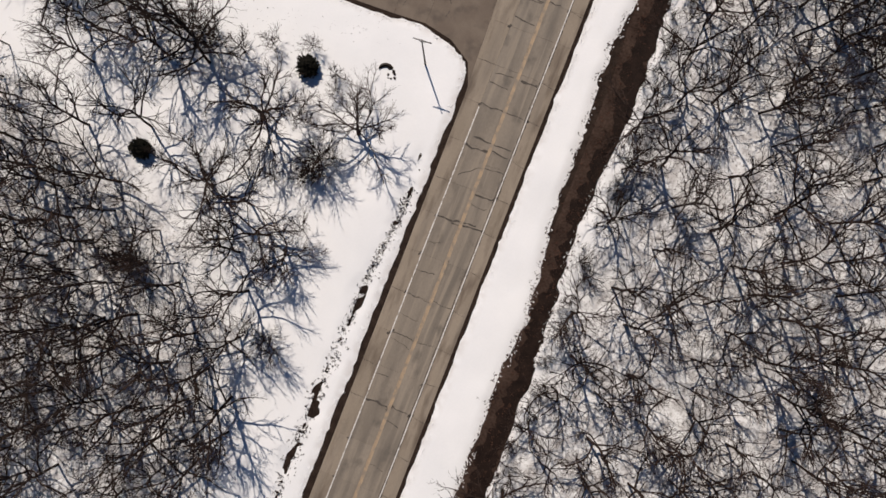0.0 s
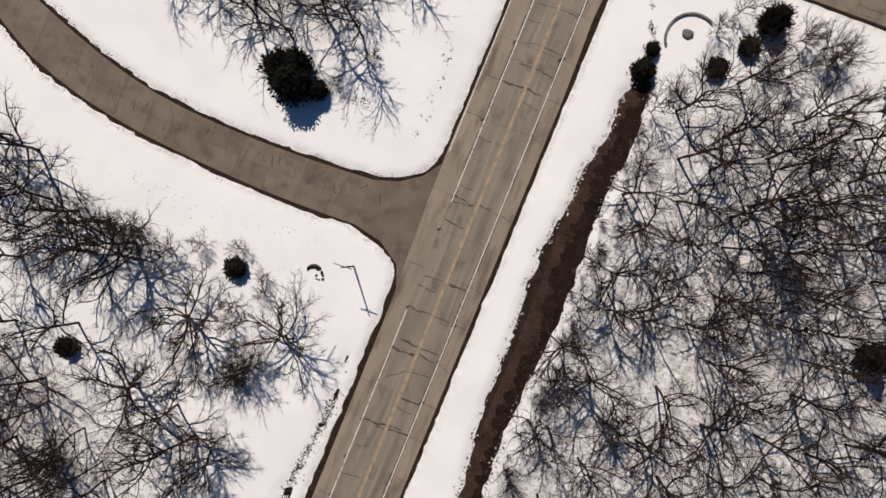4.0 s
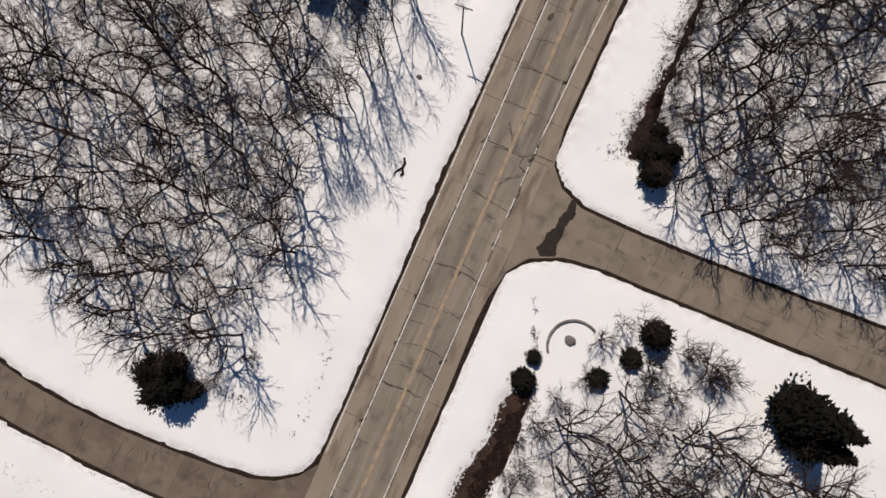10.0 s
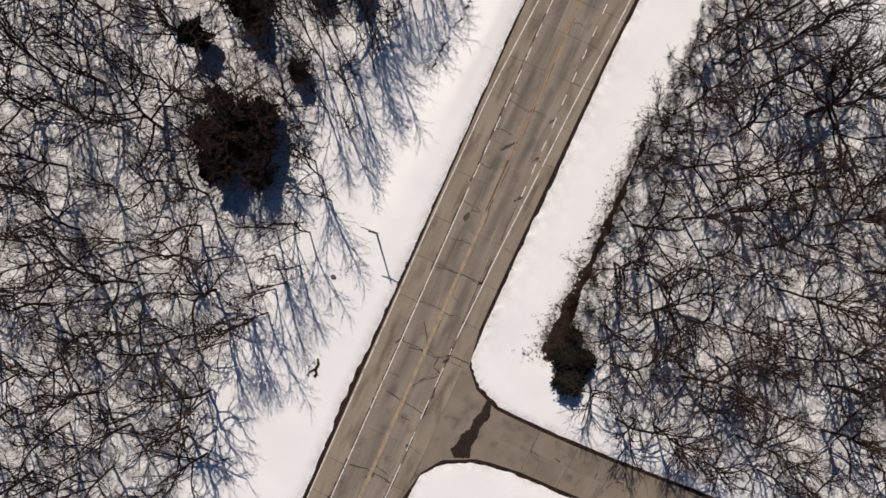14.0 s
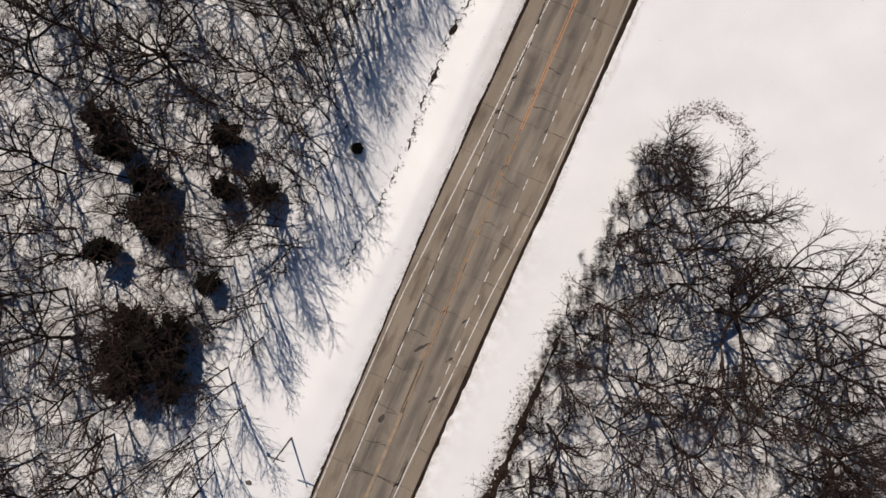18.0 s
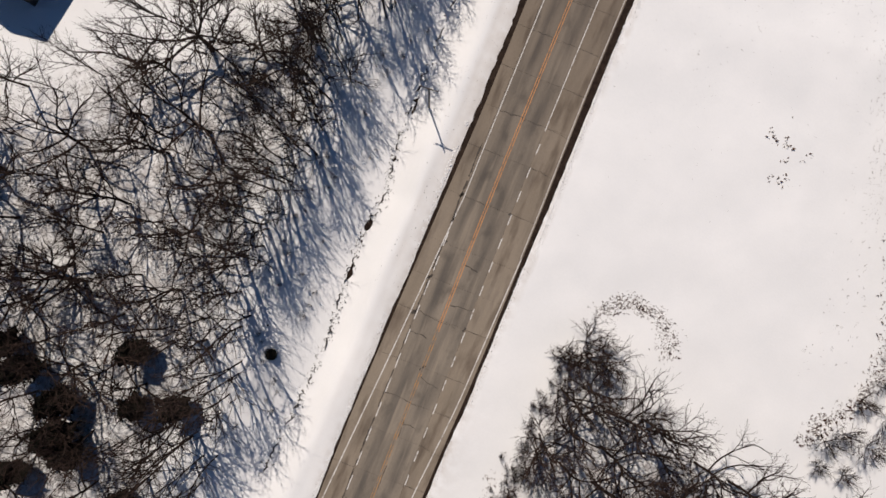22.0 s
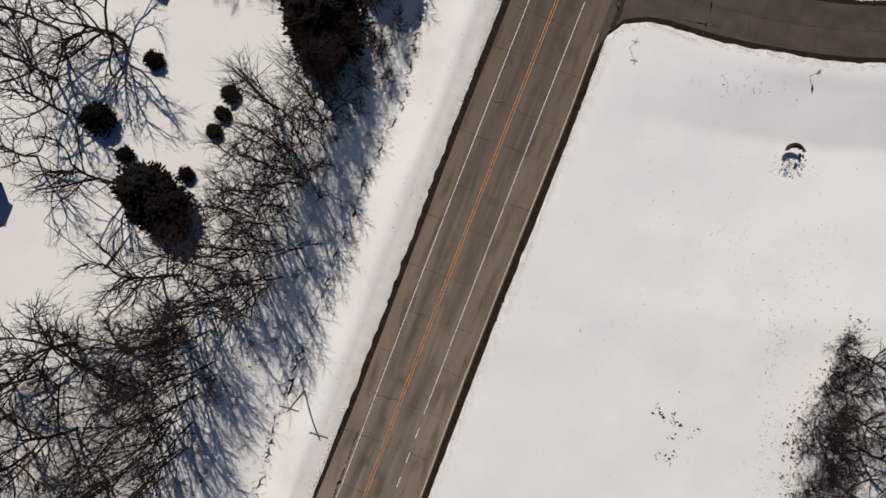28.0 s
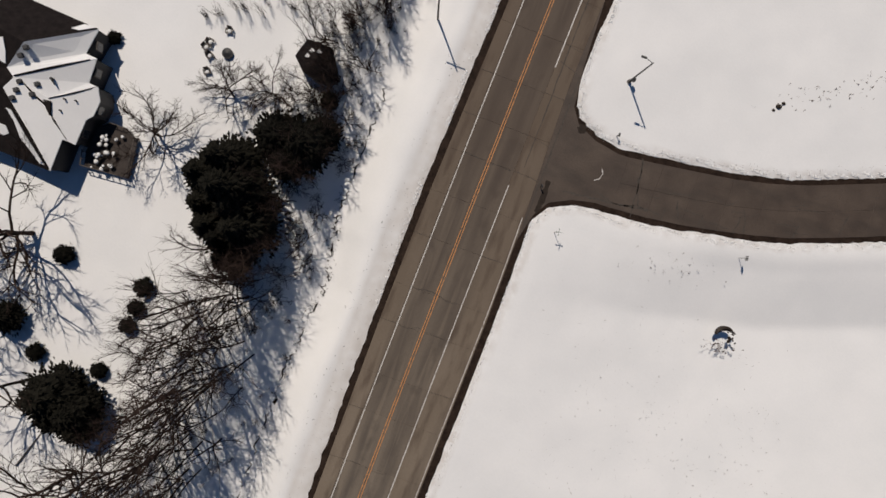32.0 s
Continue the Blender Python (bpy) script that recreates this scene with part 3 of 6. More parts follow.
for y in ROWS_Y:
    if -70 < y < 310:
        b = BEND(y)
        if rnd.random() < (.45 if y < 105 else .5):
            w = rnd.uniform(.1, .27) if y < 105 else rnd.uniform(.04, .1)
            mid = b + rnd.uniform(-.6, .5)
            crack(b - 3.75, y + rnd.uniform(-.1, .1), mid, y + rnd.uniform(-.35, .35), w, .2)
            if rnd.random() < .75:
                crack(mid, y + rnd.uniform(-.3, .3), b + rnd.uniform(2, 3.5), y + rnd.uniform(-.25, .25), w * rnd.uniform(.5, 1), .2)
        if rnd.random() < .55:
            crack(strip_left(y), y, b - 3.7, y + rnd.uniform(-.2, .1), .045, .05)
        if rnd.random() < .8:
            crack(b + 3.5, y, strip_right(y), y + rnd.uniform(-.6, .1), .05, .06)
        if y < 185:
            for x in (-3.85, .05, 3.4):
                if rnd.random() < .55:
                    q = rnd.uniform(.3, 1.1)
                    crack(b + x - q * .4, y - q * .6, b + x + q * .4, y + q * .5, rnd.uniform(.2, .38), .12)
        if rnd.random() < .75 and y < 180:
            q = y + rnd.uniform(1.5, 4.5)
            x = rnd.choice((-3.6, 0.1))
            crack(b + x, q, b + x + rnd.uniform(1.5, 3.4), q + rnd.uniform(-.5, .5), rnd.uniform(.05, .13), .2)
def broken(*line, width=.16):
    for (x0, y0), (x1, y1) in zip(line, line[1:]):
        crack(x0, y0, x1, y1, width * rnd.uniform(.7, 1.3), .12)


broken((-2.3, 95.6), (0, 96), (2.2, 96.1), (4, 97), (6.5, 97))
broken((2.2, 96.1), (2.3, 94.4), (3.6, 93.9), (1.7, 92.5), (.5, 90.8))
broken((3.6, 93.9), (3.8, 90.9), (3.5, 87.7), (.1, 88.4), (-2.7, 88.6))
broken((-1.7, 100), (-.4, 98), (.2, 96.2), width=.12)
broken((1, 91.8), (3.3, 94.2), width=.1)
broken((-3.4, 107.9), (-1, 108.1), (1.4, 108.3), (3.7, 108.2), width=.13)
broken((-3.2, 112.4), (-1.1, 112.8), (.4, 113.1), width=.1)
broken((-2, 117.3), (-.4, 117.5), width=.08)
broken((-2.35, 115.5), (-2.1, 116.8), width=.45)
broken((-1.8, 126.9), (-.9, 127.9), (.1, 128.8), width=.3)
broken((-3.4, 76.9), (-.5, 77.3), (3.3, 76.8))
broken((-3.2, 70.6), (-.5, 70.9), (1.1, 71.1), (3.4, 70.8))
broken((-2.8, 64.6), (-.1, 65), (3.3, 64.8), width=.13)
broken((-2.2, 61.5), (-.6, 61.6), (1.4, 61.6), (3.4, 61.4))
broken((-3.7, 36.3), (-.5, 35.9), width=.2)
broken((-2.9, 17.7), (-.6, 17.5), (3, 17.5), width=.2)
broken((-3, 11.5), (-.5, 13.6), (3.2, 14), width=.12)
broken((0, 9.7), (3.5, 9.9))
broken((-1.4, 4.7), (.3, 4.8), (3.3, 4.9), width=.18)
broken((-3.3, 27.5), (-.6, 27.8))
broken((.6, 27.7), (3.1, 27.7), width=.22)
broken((20.9, 264.6), (21.2, 262), (21.8, 259.8), (22.2, 258.4), width=.2)
broken((16, 258.3), (19, 257.6), (22.2, 258.4), (25.6, 258.2), width=.14)
broken((27.3, 260.9), (27.8, 259.6), (28.2, 258.6), width=.2)
broken((31.2, 260.3), (31.8, 258.9), (32.1, 257.9), width=.12)
broken((36.2, 263), (37.1, 261), (37.4, 259.8), width=.14)
for y0, y1 in ((-60, 12), (12, 34), (60, 78), (96, 112)):
    crack(3.3, y0, 3.2, y1, .09, .05)
for y0 in range(44, 190, 7):
    crack(-3.88, y0, -3.86, y0 + rnd.uniform(5, 7), rnd.uniform(.12, .24), .06)
for y0 in range(-88, 118, 7):
    crack(3.58, y0, 3.56, y0 + rnd.uniform(3.5, 7), rnd.uniform(.1, .2), .05)
for y0 in range(98, 150, 8):
    crack(.32, y0, .3, y0 + rnd.uniform(2.5, 5), .07, .06)
for x in (-19.6, -24.5, -29.4, -35, -44, -54):
    crack(x, float(np.interp(-x, [16, 110], [30.3, 58])) + .4, x + .8, 37.2 if x > -50 else 38.2, .07, .12)
    crack(x - 2, 33, x - 2.4, 35.5, .05, .2)
for x in (19.5, 25.3, 31, 40, 49, 58):
    crack(x, 85.7, x + .5, 92.8, .06, .12)
    crack(x + 2, 86, x + 2.5, 88.5, .05, .15)
for i in range(34):
    x = rnd.uniform(-66, -12)
    y = float(np.interp(-x, [12, 39, 58, 72], [33.8, 33.6, 35.2, 40])) + rnd.uniform(-2.4, 2.2)
    crack(x, y, x + rnd.uniform(-.8, .8), y + rnd.uniform(.6, 1.9), rnd.uniform(.05, .14), .2)
for i in range(30):
    x, y = rnd.uniform(13, 66), rnd.uniform(86.6, 91.6)
    s = rnd.choice((0, 1))
    crack(x, y, x + (rnd.uniform(.8, 2.6) if s else rnd.uniform(-.5, .5)), y + (rnd.uniform(-.3, .3) if s else rnd.uniform(.5, 1.4)), rnd.uniform(.04, .11), .2)
crack(21.1, 264.4, 21.9, 256.5, .16, .1)
for x in (26, 31, 36, 44, 50):
    y = float(np.interp(x, [p[0] for p in N_LOW], [p[1] for p in N_LOW]))
    crack(x, y + 1, x + .2, y + rnd.uniform(2.4, 4.5), .15, .1)
for i in range(16):
    x = rnd.uniform(18, 58)
    y = float(np.interp(x, [p[0] for p in N_LOW], [p[1] for p in N_LOW])) + rnd.uniform(1.2, 7)
    crack(x, y, x + rnd.uniform(1.5, 4), y + rnd.uniform(.3, 1.4), rnd.uniform(.04, .1), .15)
crack(12, 256.6, 24, 258.2, .2, .12)
crack(9.0, 272, 8.6, 251, .17, .06)
crack(6.7, 290, 6.1, 258, .13, .05)
crack(9.0, 272, 5.8, 273, .06, .05)


def crumbled(pts, jitter):
    """An outline with its edges broken up into short uneven runs."""
    out = []
    for (x0, y0), (x1, y1) in zip(pts, pts[1:] + pts[:1]):
        n = max(1, int(math.hypot(x1 - x0, y1 - y0) / .22))
        out += [(x0 + (x1 - x0) * k / n + rnd.gauss(0, jitter), y0 + (y1 - y0) * k / n + rnd.gauss(0, jitter)) for k in range(n)]
    return out


v, f = prism(crumbled([(11.9, 93.2), (11.0, 93.1), (10.9, 91.4), (10.4, 90.2), (10.5, 88.6), (9.7, 87.4), (9.6, 85.8), (9.0, 84.6), (10.2, 83.9), (12.2, 84.7), (11.6, 86.2), (12.0, 87.6), (11.7, 89.2), (12.4, 91)], .06), .001, .006)
tagged(mesh_object("asphalt_patch", v, f, PATCH), kind="structure")
v, f = prism(crumbled([(11.3, 266.2), (12.1, 266.0), (12.3, 265.2), (11.6, 264.8), (11.0, 265.3)], .05), .001, .006)
tagged(mesh_object("asphalt_patch", v, f, PATCH), kind="structure")
v, f = prism(crumbled([(9.5, 257.4), (10.1, 257.3), (10.3, 255), (9.9, 252.6), (9.3, 252.8), (9.5, 255)], .05), .001, .006)
tagged(mesh_object("asphalt_patch", v, f, PATCH), kind="structure")
ribbon("white_mark", [(15.6, 259.6), (16.2, 260.0), (16.4, 260.8), (16.0, 261.5)], .1, .006, WHITE)


# ---- trees ----
UP = Vector((0, 0, 1))


def grow(seed, height, spread, forks, levels, bole=.28, thick=1.0, girth=.2, lean=.0, rise=.35, kids=(8, 5, 4, 3), wob=1.0, crown=.5, leader=.72, steps=(8, 7, 4, 1, 1)):
    """A leafless tree: vertices and faces of its wood (trunk and limbs) and of its twigs.
    crown: length of the limbs over the tree's height; leader: length of the trunk over the tree's height."""
    r = random.Random(seed)
    wood, twigs = ([], []), ([], [])
    ends = [thick * e for e in (.09, .055, .026, .013, .006)]
    bend = [wob * e for e in (.07, .16, .2, .24, .1)]

    def limb(p, d, length, r0, level):
        n = steps[level]
        pts, rad, curl = [p], [r0], Vector((0, 0, 0))
        for i in range(n):
            curl = curl * .45 + Vector((r.gauss(0, 1), r.gauss(0, 1), r.gauss(0, .7))) * bend[level]
            d = (d + curl + UP * (.06, rise * .28, .05, .03, 0)[level]).normalized()
            p = p + d * (length / n) * r.uniform(.8, 1.2)
            pts.append(p)
            rad.append(r0 + (min(ends[level], r0) - r0) * ((i + 1) / n) ** .8)
        V, F = wood if level < 2 else twigs
        tube(V, F, pts, rad, (6, 4, 3, 3, 3)[level], level < 2, level > 1)
        if level >= levels:
            return
        count = kids[level] if level else forks
        turn = r.uniform(0, 6.28)
        for k in range(count):
            f = (k + r.uniform(.1, .9)) / count
            t = bole + (1 - bole) * f if level == 0 else (.18, .2, .15)[min(level - 1, 2)] + (.82, .8, .85)[min(level - 1, 2)] * f ** .75
            if k == count - 1:
                t = 1.0
            i = min(int(t * n), n - 1)
            q = pts[i].lerp(pts[i + 1], t * n - i)
            way = (pts[i + 1] - pts[i]).normalized()
            turn += 2.4 + r.uniform(-.5, .5)
            side = Matrix.Rotation(turn, 3, way) @ way.orthogonal().normalized()
            if level == 0:
                wide = spread * r.uniform(.75, 1.15) * (1.2 - .55 * f)
                size = height * crown * r.uniform(.8, 1.15) * (1.15 - .5 * f)
            else:
                wide = r.uniform(.4, .95) if k < count - 1 else r.uniform(.1, .4)
                size = length * r.uniform(.42, .62) * (1.2 - .5 * t)
            nd = way * math.cos(wide) + side * math.sin(wide)
            if level:
                nd.z = nd.z * .8 + .1
            fat = min(rad[i] * .75, thick * (.2, .09, .04, .019)[level])
            limb(q, nd.normalized(), size, fat, level + 1)

    limb(Vector((0, 0, -.15)), Vector((r.gauss(0, lean), r.gauss(0, lean), 1)).normalized(), height * leader, girth, 0)
    return wood, twigs


def bare_tree(name, seed, label, category, **k):
    wood, twigs = grow(seed, **k)
    root = tagged(new(name), label, category)
    mesh_object("trunk", *wood, BARK, root, smooth=True)
    mesh_object("crown", *twigs, TWIG, root, "fine leafless twigs")
    return root


FOREST = [bare_tree("bare_tree" if s < 14 else "forked_tree", s, "tall leafless deciduous tree with dark bark standing in snow", "tree", height=h, spread=sp, forks=fk, levels=4, bole=b, girth=g, lean=.06, kids=(0, 6, 4, 3), thick=1.6, crown=c, steps=(8, 5, 3, 1, 1))
          for s, h, sp, fk, b, g, c in ((11, 13, .8, 8, .32, .21, .58), (12, 12, 1.0, 8, .3, .22, .58), (13, 14.5, .72, 8, .42, .22, .5), (14, 11.5, 1.1, 8, .25, .24, .62), (15, 13, .9, 8, .36, .21, .56), (16, 14, .8, 8, .45, .2, .52))]
OAK = [bare_tree("broad_tree", s, "broad leafless tree with thick spreading limbs over snow", "tree", height=h, spread=1.2, forks=12, levels=4, steps=(8, 7, 4, 2, 1), bole=.22, girth=.34, lean=.05, rise=.2, thick=1.85, wob=1.0, kids=(0, 7, 6, 4), crown=.68, leader=.7)
       for s, h in ((21, 13), (22, 11.5))]
OAK.append(bare_tree("broad_tree", 23, "great leafless tree, its limbs spreading from one fork", "tree", height=13, spread=1.3, forks=11, levels=4, steps=(6, 8, 5, 2, 1), bole=.78, girth=.4, lean=.04, rise=.22, thick=2.0, wob=.85, kids=(0, 8, 6, 4), crown=.72, leader=.44))
ROUND = [bare_tree("round_tree", s, "small round-crowned leafless tree with fine radiating twigs", "tree", height=h, spread=1.2, forks=12, levels=4, steps=(8, 7, 4, 2, 1), bole=.2, girth=.12, lean=.06, rise=.5, kids=(0, 7, 5, 2), thick=.85, wob=.6, crown=.55)
         for s, h in ((81, 6.4), (82, 5.6))]
YOUNG = [bare_tree("young_tree", s, "thin young leafless tree with upswept branches in the snow", "tree", height=h, spread=.65, forks=8, levels=3, steps=(8, 5, 3, 1, 1), bole=.2, girth=.075, lean=.1, kids=(0, 7, 5, 0), thick=.9, wob=.7, crown=.55)
         for s, h in ((31, 6.5), (32, 7.5), (33, 5.5), (34, 8.5))]
SHRUB = [bare_tree("leafless_shrub", s, "low many-stemmed leafless shrub in the snow", "shrub", height=h, spread=1.2, forks=13, levels=3, steps=(8, 5, 3, 1, 1), bole=.02, girth=.045, lean=.1, rise=.6, kids=(0, 8, 5, 0), thick=.75, crown=.85, leader=.5)
         for s, h in ((41, 3.4), (42, 2.6))]
SLENDER = [bare_tree("slender_tree", s, "tall slender leafless tree with straight ascending limbs", "tree", height=h, spread=.32, forks=5, levels=3, steps=(6, 5, 3, 1, 1), bole=.16, girth=.12, lean=.06, kids=(0, 7, 5, 0), thick=.85, wob=.35, rise=.3, crown=.52, leader=.86)
           for s, h in ((61, 14.5), (62, 12.5), (63, 16))]


def brush(seed, stems, height, spread):
    """A clump of thin straight stems with a few short twigs, as one mesh."""
    r = random.Random(seed)
    V, F = [], []
    for _ in range(stems):
        a, q = r.uniform(0, 6.28), r.uniform(0, .9)
        p = Vector((q * math.cos(a), q * math.sin(a), -.1))
        d = Vector((r.gauss(0, spread), r.gauss(0, spread), 1)).normalized()
        h = height * r.uniform(.55, 1.1)
        pts = [p]
        for k in range(3):
            d = (d + Vector((r.gauss(0, .05), r.gauss(0, .05), 0))).normalized()
            pts.append(pts[-1] + d * h / 3)
        tube(V, F, pts, [.036, .028, .02, .012], 3, False, True)
        for k in range(5):
            t = r.uniform(1.0, 2.9)
            s = pts[int(t)].lerp(pts[int(t) + 1], t % 1)
            e = (d + Vector((r.gauss(0, .55), r.gauss(0, .55), 0))).normalized()
            tube(V, F, [s, s + e * h * r.uniform(.14, .3)], [.017, .01], 3, False, True)
    return tagged(mesh_object("brush_clump", V, F, TWIG), "clump of thin bare brush stems rising from snow", "brush")


BRUSH = [brush(s, n, h, sp) for s, n, h, sp in ((71, 17, 4.6, .16), (72, 14, 5.6, .12), (73, 20, 3.4, .24))]
used = set()


def plant(kinds, x, y, size=1.0, group="", label="", turn=None, k=None):
    """Stands a tree on the ground; the first of a kind is moved, later ones are copies."""
    src = kinds[rnd.randrange(len(kinds)) if k is None else k]
    m = Matrix.Translation((x, y, snow_height(x, y) - .03)) @ Matrix.Rotation(rnd.uniform(0, 6.28) if turn is None else turn, 4, "Z") @ Matrix.Scale(size, 4)
    if src.name not in used:
        used.add(src.name)
        src.matrix_basis = m
        ob = src
    else:
        base = src.matrix_basis.copy()
        src.matrix_basis = Matrix()
        ob = copy_thing(src, m)
        src.matrix_basis = base
    return tagged(ob, label, group=group)


def inside(p, poly):
    x, y = p
    hit = False
    for (x0, y0), (x1, y1) in zip(poly, poly[1:] + poly[:1]):
        if (y0 > y) != (y1 > y) and x < x0 + (y - y0) * (x1 - x0) / (y1 - y0):
            hit = not hit
    return hit


def scatter(poly, gap, avoid, count=9999):
    """Random places inside an outline, no nearer to one another or to the places to avoid than gap."""
    x0, x1 = min(p[0] for p in poly), max(p[0] for p in poly)
    y0, y1 = min(p[1] for p in poly), max(p[1] for p in poly)
    kept = []
    for _ in range(int((x1 - x0) * (y1 - y0) / gap ** 2 * 8)):
        p = (rnd.uniform(x0, x1), rnd.uniform(y0, y1))
        near = gap * (.86 if abs(p[0] + 4) > 42 or 148 < p[1] < 196 else 1.0)
        if inside(p, poly) and all((p[0] - q[0]) ** 2 + (p[1] - q[1]) ** 2 > near * near for q in kept + avoid):
            kept.append(p)
            if len(kept) >= count:
                break
    return kept


# trees that stand out in each wood
TREES_SW = [(-43.1, 13.8), (-47.6, 1.9), (-56.3, -1.2), (-59, 7.7), (-25.3, -6.5), (-28.6, -10.5), (-29.5, -3.5), (-48.9, -7.3), (-39.3, -24.4), (-30.5, -24), (-25.4, -15.3), (-49.6, -16.8), (-45.3, -21.8), (-43.4, -33.5), (-22, -30.6), (-42.1, -49.1),
            (-47.3, -43.9), (-47.7, -29.4), (-56.5, -30.2), (-34.1, -36.3), (-56.9, -11.1), (-64.9, -7), (-35.2, -17.8), (-32.5, -29.2), (-46.9, -39.3), (-53.9, 17.1), (-44.2, 16), (-65.1, 15.4), (-71.3, 21.5), (-62.8, 23.1), (-49, 12.5)]
TREES_SE = [(24.3, 57.1), (29.1, 57.2), (36.3, 54.5), (18.9, 49.3), (21.6, 38.3), (27.5, 34.5), (35, 47.6), (40.9, 53.9), (33.7, 25.5), (24, 23.3), (33.9, 17.2), (41.7, 22.8), (49.4, 24.3), (57.1, 24.6), (42.3, 10.5), (62.8, 12.3), (45.1, 16.5), (54, 14.8),
            (21.5, 63.4), (34.3, 52), (41.8, 49.9), (45, 58.1), (22.9, 32.9), (56.5, 51.1), (59.2, 63.6), (36.3, 61.9), (36.4, 40.7), (45.1, 45.3), (48.2, 63), (28.2, 70.6)]
TREES_NW = [(-38, 60.2), (-34.1, 52.3), (-35.2, 80.2), (-24.6, 56.3), (-50, 65), (-65.2, 82.1), (-34.1, 69.6), (-22.4, 70.2), (-55.2, 57.5), (-40.3, 53.3), (-62.8, 67.4), (-40.4, 71.8), (-51.5, 80.5), (-56.2, 73), (-41.5, 88.4), (-36.1, 94.5), (-52, 91.9), (-36.5, 99.5), (-44.1, 57.8), (-33.9, 63.1),
            (-24.2, 90.4), (-38.2, 82), (-37.4, 104), (-47.2, 110), (-30.8, 92), (-23.1, 95.6), (-26.5, 103.4), (-57.5, 99.4), (-26.5, 72.5), (-46.9, 87)]
TREES_MID = [(-48.5, 150.6), (-54.2, 145.7), (-47.8, 122.6), (-64.5, 150.3), (-59.9, 155.6), (-62.9, 142), (-41.6, 148.4), (-27.8, 139.3), (-35.4, 154.4), (-36.1, 199.6), (-51.2, 180.6), (-48.6, 175.2), (-39.7, 176.3), (-51.3, 162.2),
             (-29, 161.8), (-44.1, 171.5), (-54.9, 168.1), (-36.4, 163), (-55.2, 215.8), (-33.6, 200.6), (-46.6, 181.7), (-58, 219.5), (-45.8, 209.3), (-31, 194), (-29.5, 203), (-60, 226), (-57, 209)]
TREES_NE = [(37.5, 117.5), (35.1, 107.8), (20, 124.7), (23.1, 134.9), (26, 128.3), (24.8, 119.1), (23.1, 150.9), (28.5, 150.1), (37.7, 129), (42.7, 124.8), (45.3, 135.9), (45.6, 103.2), (48.1, 116.6), (54, 120.2), (22.2, 109.9), (56.4, 108.9), (53.2, 132.3),
            (27.7, 155.2), (26.5, 160.2), (22, 156.9), (19.7, 118.7), (57.1, 153.6), (61.9, 148.9), (51.3, 148), (20.3, 143.4), (31.5, 124.8), (40.9, 158), (46.5, 157.3), (22.6, 163), (19.6, 160.7), (27.5, 142.1), (49.5, 153.5)]
BROAD = [(-18.6, 11.8, .72, 0), (-33, 9, .84, 1), (-36, -2.9, .8, 0), (-22.3, -7.8, .62, 1), (36.4, 149.3, 1.2, 2), (-50.6, 152.4, .85, 1), (-43.7, 187.1, 1.0, 2), (-36.2, 188.6, .75, 1), (-51.6, 227.6, .95, 0), (-64.5, 161.0, 1.1, 1), (58, 137, .9, 0), (-40.5, 245.2, .55, 0), (-33.2, 253.4, .48, 1), (-28, 255.4, .45, 0)]
taken = []
for x, y, s, k in BROAD:
    plant(OAK, x, y, s, "broad trees of the woods and gardens", k=k)
    taken.append((x, y))
for trees in (TREES_SW, TREES_SE, TREES_NW, TREES_MID, TREES_NE):
    for x, y in trees:
        if trees is TREES_NW and x > -27 and y > 80:
            plant(SLENDER, x, y, rnd.uniform(.85, 1.05), "slender trees of the wood")
        else:
            plant(FOREST, x, y, rnd.uniform(.85, 1.08), "bare trees of the wood")
        taken.append((x, y))
beyond = []
for poly, gap in ((WOOD_SW, 4.8), (ROW_SW, 4.9), (WOOD_NW, 5.7), (WOOD_SE, 5.4), (WOOD_NE, 4.8), (WOOD_E, 6.0)):
    for p in scatter(poly, gap, taken):
        if any(math.hypot(p[0] - q[0], p[1] - q[1]) < 7.5 for q in ((-44, 188.5), (36.4, 149.3), (-56, 171), (-54, 174))):
            continue
        if (p[0] > 40 and 98 < p[1] < 122 or p[0] > 36 and 14 < p[1] < 52) and rnd.random() < .25:
            continue
        if not (-70 < p[0] < 66 and p[1] > -52):
            beyond.append(p)
        elif poly is WOOD_NW and (p[0] > -36 and p[1] > 104 and rnd.random() < .6 or p[1] > 150 and rnd.random() < .5):
            plant(SLENDER, *p, rnd.uniform(.8, 1.1), "slender trees of the wood")
        else:
            plant(FOREST, *p, rnd.uniform(.66, 1.02), "bare trees of the wood")
        taken.append(p)
V, F = [], []
for s, (x, y) in enumerate(beyond):
    move = Matrix.Translation((x, y, snow_height(x, y))) @ Matrix.Scale(rnd.uniform(.7, 1.05), 4)
    for vs, fs in grow(900 + s, 13, .85, 6, 3, girth=.2, lean=.06, kids=(0, 4, 2, 0), thick=2.0, crown=.55, steps=(4, 4, 2, 1, 1)):
        n = len(V)
        V.extend(move @ v for v in vs)
        F.extend(tuple(k + n for k in f) for f in fs)
tagged(mesh_object("far_wood", V, F, BARK), "leafless trees in the far parts of the woods", kind="stuff")
clip = lambda poly: [(max(-76, min(70, x)), y) for x, y in poly]
thin = []
for poly, gap, most in ((clip(WOOD_SW), 4.4, 40), (clip(WOOD_NW), 4.4, 70), (clip(WOOD_SE), 4.6, 40), (clip(WOOD_NE), 3.4, 36), ([(32, 40), (66, 40), (66, 67), (36, 66)], 3.4, 14)):
    spots = scatter(poly, gap, thin, most)
    thin += spots
    for i, p in enumerate(spots):
        young = i % 3 == 0 or poly[0] == WOOD_NE[0]
        plant(YOUNG if young else SLENDER, *p, rnd.uniform(.7, 1.1), "young trees of the wood" if young else "slender trees of the wood")
